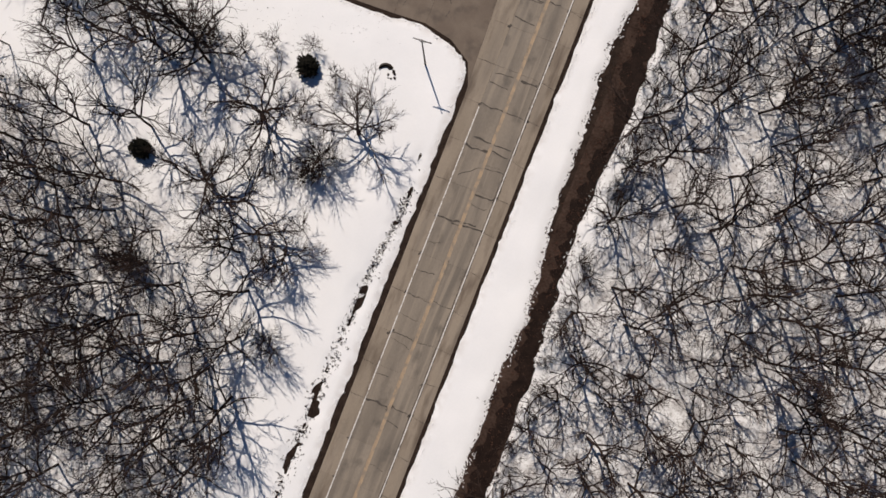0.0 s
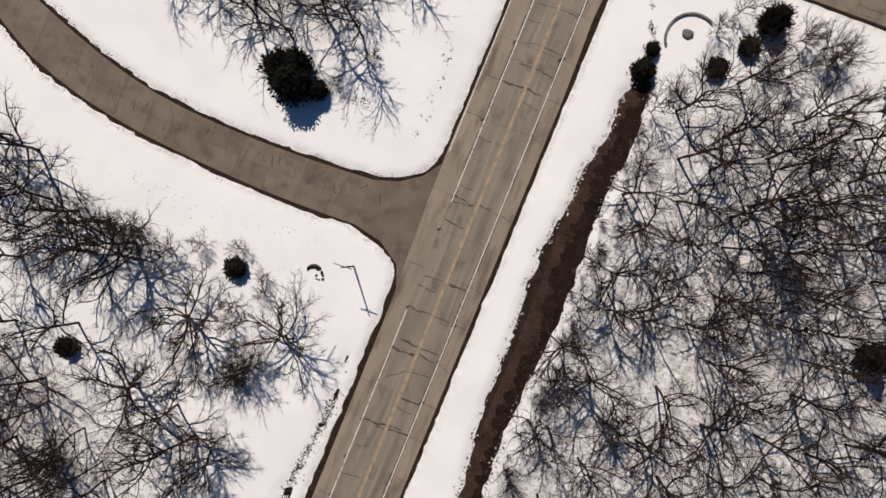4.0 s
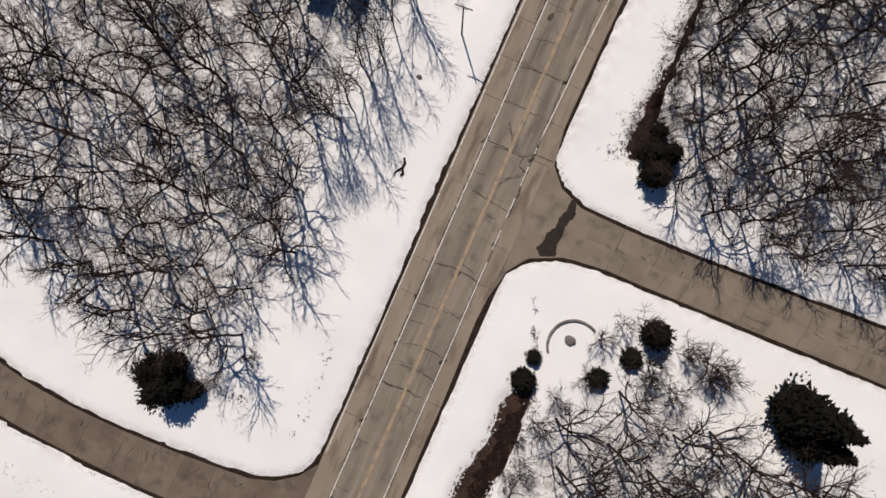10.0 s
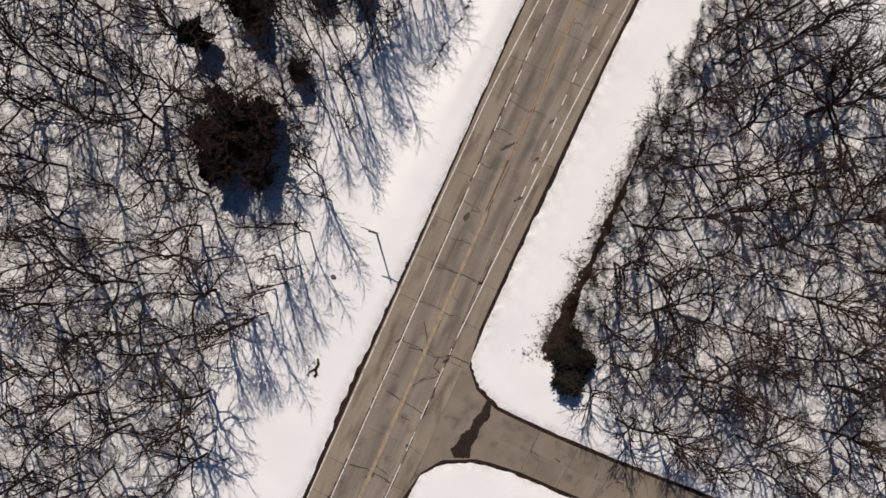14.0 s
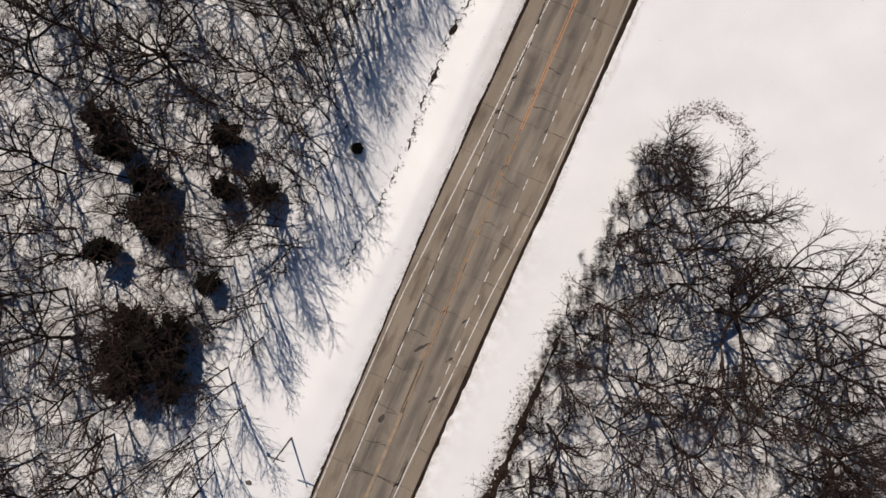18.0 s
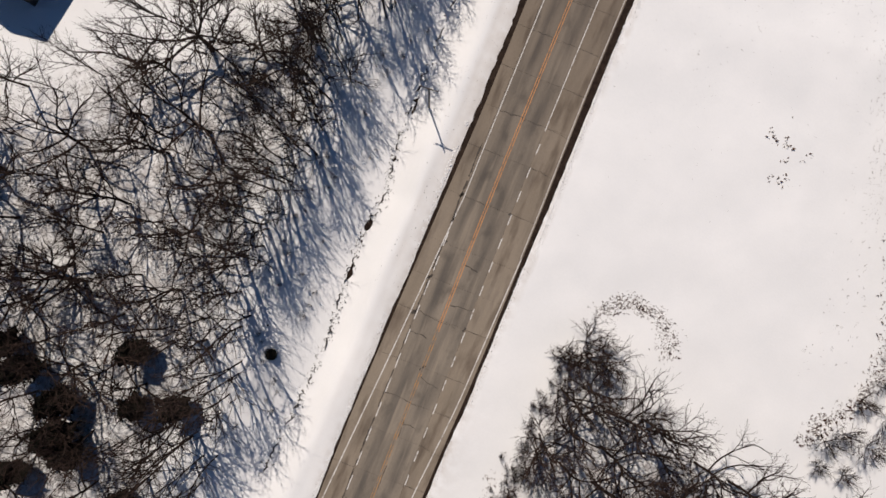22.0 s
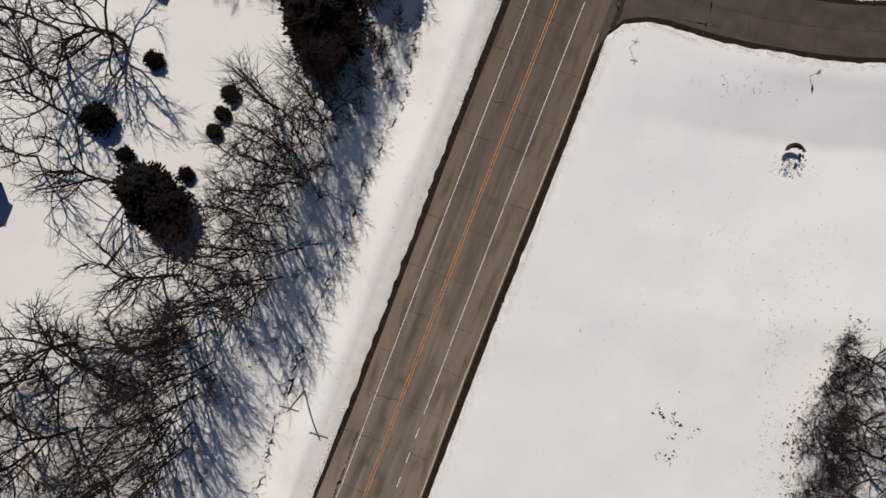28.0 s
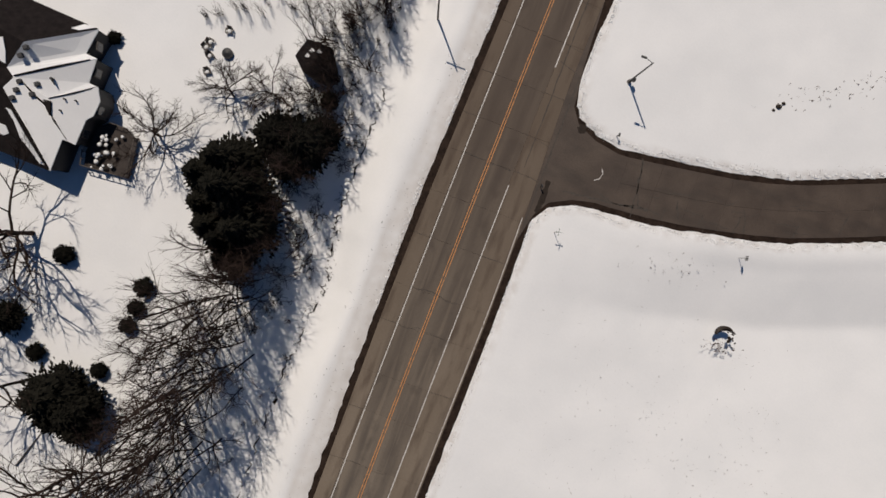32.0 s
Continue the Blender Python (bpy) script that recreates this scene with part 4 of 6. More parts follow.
for i in range(30):
    y = -58 + i * 4.1 + rnd.uniform(-1.5, 1.5)
    plant(YOUNG if i % 3 else SHRUB, 18.4 + rnd.uniform(-.5, 1.6), y, rnd.uniform(.6, 1.0), "young trees of the wood" if i % 3 else "leafless shrubs along the wood")
# edge of the wood along the brook: tall straight thin trunks, little brush down to the water
edge = along([(80, -22), (104, -20), (130, -20.5), (150, -21), (165, -22), (182, -22), (195, -20.5), (218, -18.5), (262, -19.5), (300, -20)])
for i in range(108):
    y = 127 + i * 1.02 + rnd.uniform(-1, 1)
    if y < 162 and i % 5 in (1, 3):
        continue
    plant(SLENDER if i % 7 else YOUNG, edge(y) - 2.6 - 8 * rnd.random() ** 1.2, y, rnd.uniform(.92, 1.22), "slender trees of the wood" if i % 7 else "young trees of the wood")
for x, y in ((-25.4, 90.5), (-24.2, 90.1), (-22.7, 92.1), (-22, 96.9), (-21.2, 100.1), (-25.1, 100), (-26.2, 86.1), (-21.9, 105), (-21.0, 110.4), (-22.5, 120.3), (-25.1, 128), (-24.1, 133.8), (-25.3, 114.6), (-24.6, 105.1), (-26.8, 121.9), (-22.4, 134.4), (-23.6, 113), (-24, 125)):
    plant(SLENDER, x, y, rnd.uniform(.9, 1.12), "slender trees of the wood")
for i in range(84):
    y = 138 + i * 1.7 + rnd.uniform(-1.5, 1.5)
    plant(BRUSH, edge(y) + rnd.uniform(-3, 4.5), y, rnd.uniform(.25, .65), "brush along the brook")
for i in range(52):
    plant(BRUSH if i % 4 else YOUNG, rnd.uniform(-24.5, -17), 252 + i * .8, rnd.uniform(.6, 1.1), "brush along the brook" if i % 4 else "young trees of the wood")
for i in range(38):
    plant(SLENDER, rnd.uniform(-26, -17.5), 230 + i * 1.65, rnd.uniform(.5, .8), "slender trees of the wood")
for i in range(44):
    kinds, group = ((BRUSH, "brush along the brook"), (YOUNG, "young trees of the wood"), (BRUSH, "brush along the brook"), (SHRUB, "leafless shrubs along the wood"))[i % 4]
    plant(kinds, -16.2 - 6.5 * rnd.random() ** 1.3, 226 + i * 1.3 + rnd.uniform(-.8, .8), rnd.uniform(.6, 1.0), group)
# the grove between the gardens and the brook
GROVE = [(-28.1, 224.2), (-24.7, 221.4), (-27.7, 218.7), (-21.7, 220), (-24.3, 215.9), (-19.6, 217), (-27.6, 213.9), (-21.5, 212.8), (-23.3, 208.9), (-19.8, 209.7), (-26.7, 209.3), (-20.9, 205.1), (-31.2, 217.4), (-19.6, 221.8), (-22.9, 225.3), (-30.6, 211.1),
         (-26.2, 227.6), (-30.4, 227.2), (-29.8, 221), (-25.6, 204.2), (-29, 206), (-22.6, 229)]
for i, (x, y) in enumerate(GROVE):
    plant(SLENDER if i % 3 else FOREST, x, y, rnd.uniform(.72, .95) - (.2 if i % 3 == 0 else 0), "slender trees of the wood" if i % 3 else "bare trees of the wood")
for i in range(26):
    plant(BRUSH, rnd.uniform(14.9, 16.4), 119 + i * 1.2, rnd.uniform(.35, .7), "brush along the ditch")
for i in range(26):
    plant(BRUSH, -40 + i * .95 + rnd.uniform(-.6, .6), 263.5 + i * .22 + rnd.uniform(-1.5, 2.5), rnd.uniform(.35, .7), "brush along the garden")
for i in range(46):
    y = -56 + i * 2.6 + rnd.uniform(-1, 1)
    plant(BRUSH if i % 4 else SHRUB, 18.2 + rnd.uniform(-.7, 1.8), y, rnd.uniform(.5, .85), "brush along the ditch" if i % 4 else "leafless shrubs along the wood")
for i in range(22):
    plant(YOUNG if i % 3 else SHRUB, 18.6 + rnd.uniform(0, 3.4), 110 + i * 2.1 + rnd.uniform(-.8, .8), rnd.uniform(.7, 1.0), "young trees of the wood" if i % 3 else "leafless shrubs along the wood")
for i in range(17):
    plant(SHRUB, 17.2 + rnd.uniform(-.5, .8), 121 + i * 2.3 + rnd.uniform(-.8, .8), rnd.uniform(.5, .8), "leafless shrubs along the wood")
for i in range(30):
    y = 108 + i * 1.9
    plant(BRUSH, 16.6 + rnd.uniform(-.3, 1.6), y, rnd.uniform(.4, .8), "brush along the ditch")
for x, y, s in ((-22.8, 256.2, .8), (-25.5, 255.6, .7), (58.5, 222.5, 1.25), (56.5, 217, 1.1), (57, 209, 1.1), (60.5, 214, 1.3), (37.5, 79.5, 1.0), (22.6, 76.2, .75), (30, 76.1, .9), (34.6, 80, .75), (39.6, 79, .95), (34.5, 74, .9), (-39, 17.4, .8), (-35, 19.6, .6), (-29.4, 21, .6), (-24.2, 16.6, .55), (-26.6, 10.4, .7), (-46, 18.2, .9), (-42.5, 16.5, .9), (-27.5, 13.6, .7), (-24.5, 18.8, .5), (-47, 17, .8), (20.5, 167.0, 1.15), (23.6, 166.0, 1.0), (18.2, 164.5, 1.0)):
    plant(ROUND, x, y, s, "round trees round the gardens")
for x, y, s in ((24.4, 79.6, .75), (26.3, 81.5, .7), (33.5, 79, .8), (-43, 241.5, .6), (-21.9, 5.6, 1.1), (-20.7, -4.4, .8), (-22.6, 4.4, 1.0), (-41, -17, .9), (-43.5, -18.5, 1.0), (-28.5, 1.5, .9), (-32, -9, .9), (-20.5, -21, .9), (-18.5, -21.5, .8), (-41.7, 16.7, .9), (-23.5, 3.6, .8), (-20.6, -38.7, .9), (-23, -19.3, .8)):
    plant(YOUNG, x, y, s, "young trees round the gardens")
for x, y, s in ((57.2, 167.6, 1.0), (60.2, 174.8, 1.1), (63, 169, 1.1), (61.4, 164, 1.0), (57.4, 163.8, .9), (62.4, 178.4, 1.0), (64.6, 173.6, 1.1), (59.4, 169.6, .9)):
    plant(SHRUB, x, y, s, "leafless shrubs along the wood")
for i in range(20):
    y = 201 + i * 1.2
    plant(SHRUB, 57.5 + rnd.uniform(-2.5, 4), y, rnd.uniform(.7, 1.2), "leafless shrubs along the wood")
for x, y, s in ((20.0, 168.4, 1.6), (17.8, 165, 1.3), (23.2, 166.6, 1.4), (19, 160, 1.2), (55.5, 211, 1.2), (33, 162, 1.1), (-22, 54, .9), (-44, 17.6, 1.0), (-21.6, 4.8, 1.3), (-22.6, 6.2, 1.2), (-23.4, 3.2, 1.1), (-20.8, 7.2, .9), (-42.3, -17.6, 1.2), (-43.5, -16.4, 1.0), (23, 70.6, .9), (20.4, 66, .9), (31, 73, 1.0),
                (39.2, 77.6, 1.2), (-25.4, 48.4, .6), (17.6, 133, .8), (17.4, 145, .9), (17.4, 116, .9), (-19.6, -20.6, .9), (17.0, 104.6, .75), (17.4, 108.6, .85), (19.2, 107.2, .9), (18.4, 111, .8), (21.6, 102.2, .8), (17.6, 114.5, .7), (18.0, 118, .7), (17.8, 122.5, .7), (16.6, 111.5, .6)):
    plant(SHRUB, x, y, s, "leafless shrubs along the wood")


# ---- evergreens ----
def evergreen(name, seed, height, radius, shape, label, category, rows=15, lobes=.14):
    """A conifer: trunk, and a crown of many drooping needle sprays. shape(t): half width at the height t of 0..1."""
    r = random.Random(seed)
    swirl = r.uniform(0, 6)
    root = tagged(new(name), label, category)
    V, F = [], []
    tube(V, F, [Vector((0, 0, -.1)), Vector((0, 0, height * .5)), Vector((0, 0, height * .95))], [.05 + .02 * height, .03 + .011 * height, .02], 6)
    mesh_object("trunk", V, F, BARK, root)
    V, F = [], []
    ring = 14
    lump = lambda a, i: 1 + lobes * math.sin(3 * a + swirl + i * .9) + lobes * math.sin(5 * a - swirl * 2 + i * .5)
    for i in range(rows):
        t = .04 + .94 * i / (rows - 1)
        for k in range(ring):
            a = 2 * math.pi * k / ring
            w = radius * shape(t) * .78 * lump(a, i) * r.uniform(.82, 1.12)
            V.append(Vector((w * math.cos(a), w * math.sin(a), height * t - .22 * w)))
            if i:
                m, q = (i - 1) * ring, i * ring
                F.append((m + k, m + (k + 1) % ring, q + (k + 1) % ring, q + k))
    F.append(tuple(range((rows - 1) * ring, rows * ring)))
    for i in range(rows):
        t = .04 + .94 * i / (rows - 1)
        w = radius * shape(t)
        n = max(5, int(8 + 14 * w / radius))
        for k in range(n):
            a = 2 * math.pi * (k + r.random()) / n
            reach = w * r.uniform(.8, 1.14) * lump(a, i)
            z = height * t + r.uniform(-.4, .4) * height / rows
            for q in range(5):
                b = a + r.gauss(0, .22)
                out = Vector((math.cos(b), math.sin(b), r.uniform(-.3, .7))).normalized()
                side = Vector((-math.sin(b), math.cos(b), r.uniform(-.4, .4)))
                f = r.uniform(.5, 1.0)
                c = Vector((math.cos(b), math.sin(b), 0)) * (reach * f) + Vector((0, 0, z - .22 * reach * f + r.uniform(0, .2)))
                s = (.15 + .035 * radius) * r.uniform(.6, 1.4)
                first = len(V)
                V.extend([c - out * s * .6, c + side * s * .5, c - side * s * .5, c + UP * s * .35, c + out * s * 1.3 + side * r.uniform(-.4, .4) * s])
                F.extend([(first, first + 1, first + 3), (first, first + 3, first + 2), (first + 1, first + 4, first + 3), (first + 3, first + 4, first + 2)])
    mesh_object("crown", V, F, NEEDLE, root, "dense dark needle sprays")
    return root


cone = lambda t: (1 - t) ** .8 * min(1, .55 + t * 4)
egg = lambda t: math.sqrt(max(0, 1 - (2 * t - .85) ** 2 / 1.4)) * (1 if t < .9 else .7)
mop = lambda t: 0 if t < .1 else math.sqrt(max(0.02, 1 - (2 * (t - .55) / .92) ** 2))
SPRUCE = [evergreen("spruce", s, 9.5, 3.1, cone, "tall dark green spruce with layered branches in snow", "tree", 19) for s in (51, 52)]
CEDAR = [evergreen("cedar", s, 6.0, 2.5, egg, "dense rounded dark evergreen tree casting a blue shadow", "tree", 15) for s in (53, 54)]
YEW = [evergreen("evergreen_bush", s, 2.3, 1.35, egg, "rounded dark evergreen bush in the snow", "bush", 10) for s in (55, 56)]
PINE = [evergreen("pine", s, 8.5, 2.3, mop, "pine with a dark clustered crown among bare trees", "tree", 12, .42) for s in (57, 58)]
for x, y, s in ((-24.6, 238.0, 1.45), (-27.4, 242.0, 1.65), (-29.4, 245.2, 1.35), (-31.0, 242.6, 1.3), (-29.8, 239.4, 1.2), (-26.4, 236.2, 1.2), (-28.0, 237.2, 1.3), (-26.0, 240.0, 1.4), (-25.6, 233.8, 1.0), (51.6, 78.3, 1.6), (53.8, 75.4, 1.3), (59.9, 40.7, .9)):
    plant(SPRUCE, x, y, s, "spruces")
for x, y, s in ((-31.0, 45.9, 1.2), (-33.2, 47.3, 1.05), (-31.6, 48.6, .9), (-27.6, 46.6, .6), (29.3, 80.1, .85), (20.0, 100.8, .85), (18.6, 103.4, .75), (20.8, 104.2, .7), (18.4, 106.8, .5), (-21.8, 250.2, 1.4), (-24.8, 250.2, 1.35), (-20.2, 252.8, .9), (-23.3, 247.8, 1.1), (-40.4, 210.2, 1.4), (-37.4, 209.0, 1.2), (-39.4, 207.6, 1.05), (-36.6, 206.6, .9)):
    plant(CEDAR, x, y, s, "rounded evergreens")
for x, y, s in ((-50.4, 137.5, 1), (-42.6, 131, 1.1), (-37.3, 145, .9), (-34.8, 138, .8), (-29.4, 139.8, .85), (-46.7, 123.7, .9), (-44.3, 135.1, 1.0), (-36.1, 113.7, 1.0), (-40.5, 129, .9), (-32, 125, .7), (-54, 140, .9), (-35.3, 114.6, 1.35), (-38.4, 112.3, 1.2), (-32.6, 113.2, 1.1), (-36.5, 108.8, 1.15), (-33.5, 117.5, .95), (-39.5, 116.5, .9), (-30.5, 109.5, .8)):
    plant(PINE, x, y, s * .9, "pines among the bare trees")
for x, y in ((-34.2, 112.4), (-37.2, 115.4), (-39.6, 109.6), (-31.8, 115.8), (-33.4, 109.2), (-43.4, 133), (-38.6, 143.4), (-48.6, 138)):
    plant(FOREST, x, y, rnd.uniform(.85, 1.0), "bare trees of the wood")
for x, y, s in ((14.7, 66.8, 1.25), (24.4, 71.2, 1.05), (27.6, 75.7, 1.1), (14.9, 70.2, .8), (-35.6, 225.9, .85), (-35.7, 223, .75), (-35.9, 220.4, .75), (-37.4, 213.7, .75), (-29, 18.3, 1.15), (-47.4, -1.7, 1.1), (-50.4, 216.6, 1.5),
                (-21.2, 257.1, .9), (-20.5, 150.5, .6), (-45.8, 213.3, .8), (-46.5, 226.5, .9), (-50.0, 255.2, .6)):
    plant(YEW, x, y, s, "evergreen bushes")


# ---- dead grass, leaves and twigs on the ground ----
def tufts(name, spots, size, mat, label, blades=5):
    """Many small tufts of upright dead blades or curled leaves, as one mesh."""
    V, F = [], []
    for x, y, s in spots:
        z = snow_height(x, y)
        for _ in range(blades):
            a = rnd.uniform(0, 6.28)
            w, h = size * s * rnd.uniform(.25, .6), size * s * rnd.uniform(.6, 1.5)
            cx, cy = x + rnd.gauss(0, .5) * size * s, y + rnd.gauss(0, .5) * size * s
            dx, dy = math.cos(a) * w, math.sin(a) * w
            b = rnd.uniform(0, 6.28)
            n = len(V)
            V.extend([(cx - dx, cy - dy, z - .03), (cx + dx, cy + dy, z - .03), (cx - dy * .5, cy + dx * .5, z - .02), (cx + math.cos(b) * h * .7, cy + math.sin(b) * h * .7, z + h * .6)])
            F.extend([(n, n + 1, n + 3), (n + 1, n + 2, n + 3), (n + 2, n, n + 3)])
    return tagged(mesh_object(name, V, F, mat), label, kind="stuff")


def strewn(line, count, wide, s0=.5, s1=1.3):
    out = []
    for _ in range(count):
        k = rnd.randrange(len(line) - 1)
        t = rnd.random()
        out.append((line[k][0] + (line[k + 1][0] - line[k][0]) * t + rnd.gauss(0, wide), line[k][1] + (line[k + 1][1] - line[k][1]) * t + rnd.gauss(0, wide * .6), rnd.uniform(s0, s1)))
    return out


ditch_line = [(15.4, -88), (15.4, -30), (15.2, -12), (14.8, 2), (14.7, 14), (14.7, 28), (14.4, 40), (14.5, 47), (15.6, 55), (16.2, 62), (16.6, 66)]
tufts("dead_grass", strewn(ditch_line, 1500, 1.0) + strewn([(15, 104), (15.5, 112), (14.9, 122), (15, 131), (15.2, 146)], 800, .6, .3, 1.0), .22, GRASS, "matted brown dead grass on the ditch bank", 3)
tufts("dry_weeds", strewn(VERGE[1:6], 520, .36, .3, 1.0) + strewn(VERGE[5:], 420, .6, .4, 1.3) + strewn(BROOK, 600, .4, .3, .9) + strewn([(-11.9, 46), (-12.3, 60)], 40, .6, .25, .9) + strewn([(-20, 27), (-40, 23), (-50, 24.5)], 130, 1.5, .15, .55) + strewn([(-17, 18), (-27, 19), (-36, 21)], 160, 1.8, .15, .5)
      + strewn([(13.2, 74), (14.6, 72), (14.8, 70)], 70, .3, .5, 1.0) + strewn([(14.2, 101), (14.8, 106), (14.6, 110)], 160, .9, .4, 1.0) + strewn([(-23, 47.5), (-21, 47.8)], 70, .6, .3, .9), .26, TWIG, "dry dark weeds sticking out of the snow", 3)
def fallen(poly, count):
    """Places of fallen twigs inside an outline."""
    x0, x1 = min(p[0] for p in poly), max(p[0] for p in poly)
    y0, y1 = min(p[1] for p in poly), max(p[1] for p in poly)
    out = []
    while len(out) < count:
        p = (rnd.uniform(x0, x1), rnd.uniform(y0, y1))
        if inside(p, poly):
            out.append(p)
    return out


V, F = [], []
for poly, count in ((clip(WOOD_SW), 7000), (clip(WOOD_NW), 14000), (clip(WOOD_SE), 14000), (clip(WOOD_NE), 6500), (clip(WOOD_E), 1500)):
    for x, y in fallen(poly, count):
        z = snow_height(x, y)
        a = rnd.uniform(0, 6.28)
        d, w = rnd.uniform(.2, 1.1), rnd.uniform(.015, .045)
        c, q = math.cos(a), math.sin(a)
        n = len(V)
        V.extend([(x - q * w, y + c * w, z - .02), (x + q * w, y - c * w, z - .02), (x, y, z + w), (x + c * d, y + q * d, z + rnd.uniform(0, .5) * d)])
        F.extend([(n + 1, n + 3, n + 2), (n + 2, n + 3, n), (n, n + 3, n + 1)])
tagged(mesh_object("fallen_twigs", V, F, TWIG), "fallen twigs and stems strewn over the snow in the woods", kind="stuff")
wet = along([(-88, 16.6), (-12, 16.4), (2, 16.2), (28, 16.4), (40, 15.8), (47, 15.4), (55, 16.4), (64, 16.8)])
ribbon("ditch_bank", [(wet(y) - .9, y) for y in range(-88, 67, 2)], 5.0, -.025, EARTH, .05, rnd)
# mud along the ditch's east half, its dark colour also painting the shade there
ribbon("wet_ditch_bottom", [(wet(y) - .1 + .4 * math.sin(y * .31) + .3 * math.sin(y * .83), y) for y in np.arange(-88, 65, .6)], 2.9, .0, MUD, .42, rnd)
V, F = [], []
for (x0, y0), (x1, y1) in zip(BROOK, BROOK[1:]):
    t, length = 0.0, math.hypot(x1 - x0, y1 - y0)
    while t < length:
        run = min(rnd.uniform(.8, 3.2), length - t)
        pts = [((x0 + (x1 - x0) * (t + run * k / 5) / length) + rnd.gauss(0, .22), (y0 + (y1 - y0) * (t + run * k / 5) / length)) for k in range(6)]
        n = len(V)
        for k, (x, y) in enumerate(pts):
            w = .02 + .085 * math.sin(math.pi * k / 5) * rnd.uniform(.5, 1.4)
            z = snow_height(x, y) + .03
            V.extend([(x - w, y, z), (x + w, y, z)])
            if k:
                F.append((n + 2 * k - 2, n + 2 * k, n + 2 * k + 1, n + 2 * k - 1)[::-1])
        t += run + rnd.uniform(.3, 2.6)
tagged(mesh_object("brook", V, F, MUD), "thin dark brook running half under the snow", kind="structure")
row = along([(171, 52.5), (187, 54), (193, 51.8), (203, 49.7), (212, 49.4), (225, 51.4), (232, 53)])
stalks = []
for k in range(8):
    shift, y = -3.4 + k * .85, 172.0 + k
    while y < 228:
        y += rnd.expovariate(.9) * (1.6 if k < 3 else 1.0)
        if math.sin(y * .21 + k * 2.1) > -.35:
            stalks.append((row(y) + shift + rnd.gauss(0, .1), y, rnd.uniform(.2, .8)))
ring = [(26 + 5.9 * math.cos(a), 170.2 + 5.8 * math.sin(a)) for a in np.linspace(.0, 2.7, 10)]
tufts("leaf_litter", strewn(ring, 620, .95, .5, 1.4) + strewn([(45, 224), (49.5, 210), (52, 200)], 260, 1.2, .2, .7)
      + strewn([(34.5, 205.5), (37.5, 203.8)], 26, 1.3, .8, 2.3) + strewn([(36.3, 199.5), (38.6, 200.2)], 14, .7, .8, 2.3) + [(39.7, 203.7, 1.3), (36.2, 208.8, 1.0), (20.2, 212.5, 1.5), (13.5, 182, .8), (-13.8, 87.4, 1.5), (-13.5, 86.2, 1.2)]
      + strewn([(26, 251), (34, 254)], 55, 1.8, .25, .75) + strewn([(36.5, 278.4), (46, 284.4), (60, 290)], 120, 1.5, .3, 1.3) + strewn([(14, 200), (28, 222), (40, 240)], 240, 6, .2, .5) + strewn([(54.3, 165.7), (56.2, 170), (59.4, 173), (61, 178), (61.3, 184), (59.1, 191), (55.8, 200), (54, 207), (54, 213), (55.5, 220), (56.5, 227)], 1500, .9, .4, 1.7) + stalks + strewn([(39, 243.8), (40.5, 244.5)], 40, .7, .6, 1.4) + [(rnd.uniform(14, 46), rnd.uniform(190, 246), rnd.uniform(.12, .5)) for _ in range(260)] + strewn([(38, 244), (41, 245)], 40, .8, .4, .9) + strewn([(48, 238), (46, 225), (44, 215)], 150, 2.8, .15, .5)
      + strewn([(15, 262.9), (26, 266.8), (40, 269.6), (55, 276)], 120, .35, .2, .6), .22, GRASS, "scattered dead leaves and grass poking through snow", 2)


# ---- poles, signs, street lamp ----
def utility_pole(x, y, h, turn):
    z = snow_height(x, y)
    root = tagged(new("utility_pole"), "weathered wooden utility pole with a crossarm on the verge", "utility pole", "utility poles")
    root.matrix_basis = Matrix.Translation((x, y, z)) @ Matrix.Rotation(turn, 4, "Z")
    bm = bmesh.new()
    bmesh.ops.create_cone(bm, cap_ends=True, segments=10, radius1=.14, radius2=.09, depth=h + .3, matrix=Matrix.Translation((0, 0, h / 2 - .15)))
    part("pole", bm, OLDWOOD, root, smooth=False)
    part("crossarm", box(bmesh.new(), -1.25, 1.25, .1, .22, h - .75, h - .6, bevel=.015), OLDWOOD, root)
    for s in (-1, 1):
        V, F = [], []
        tube(V, F, [Vector((0, .12, h - 1.35)), Vector((s * .62, .14, h - .74))], [.025, .025], 4)
        mesh_object("brace", V, F, METAL, root)
    for u in (-1.1, -.45, .45, 1.1):
        bm = bmesh.new()
        bmesh.ops.create_cone(bm, cap_ends=True, segments=8, radius1=.05, radius2=.035, depth=.16, matrix=Matrix.Translation((u, .16, h - .52)))
        part("insulator", bm, STONE, root, "small ceramic insulator")
    return root


for x, y, h in ((-13.3, 24.9, 10.1), (-13.1, 108.7, 9.8), (-12.8, 191.2, 10.3), (-11.6, 272.6, 10.2)):
    utility_pole(x, y, h, radians(4))


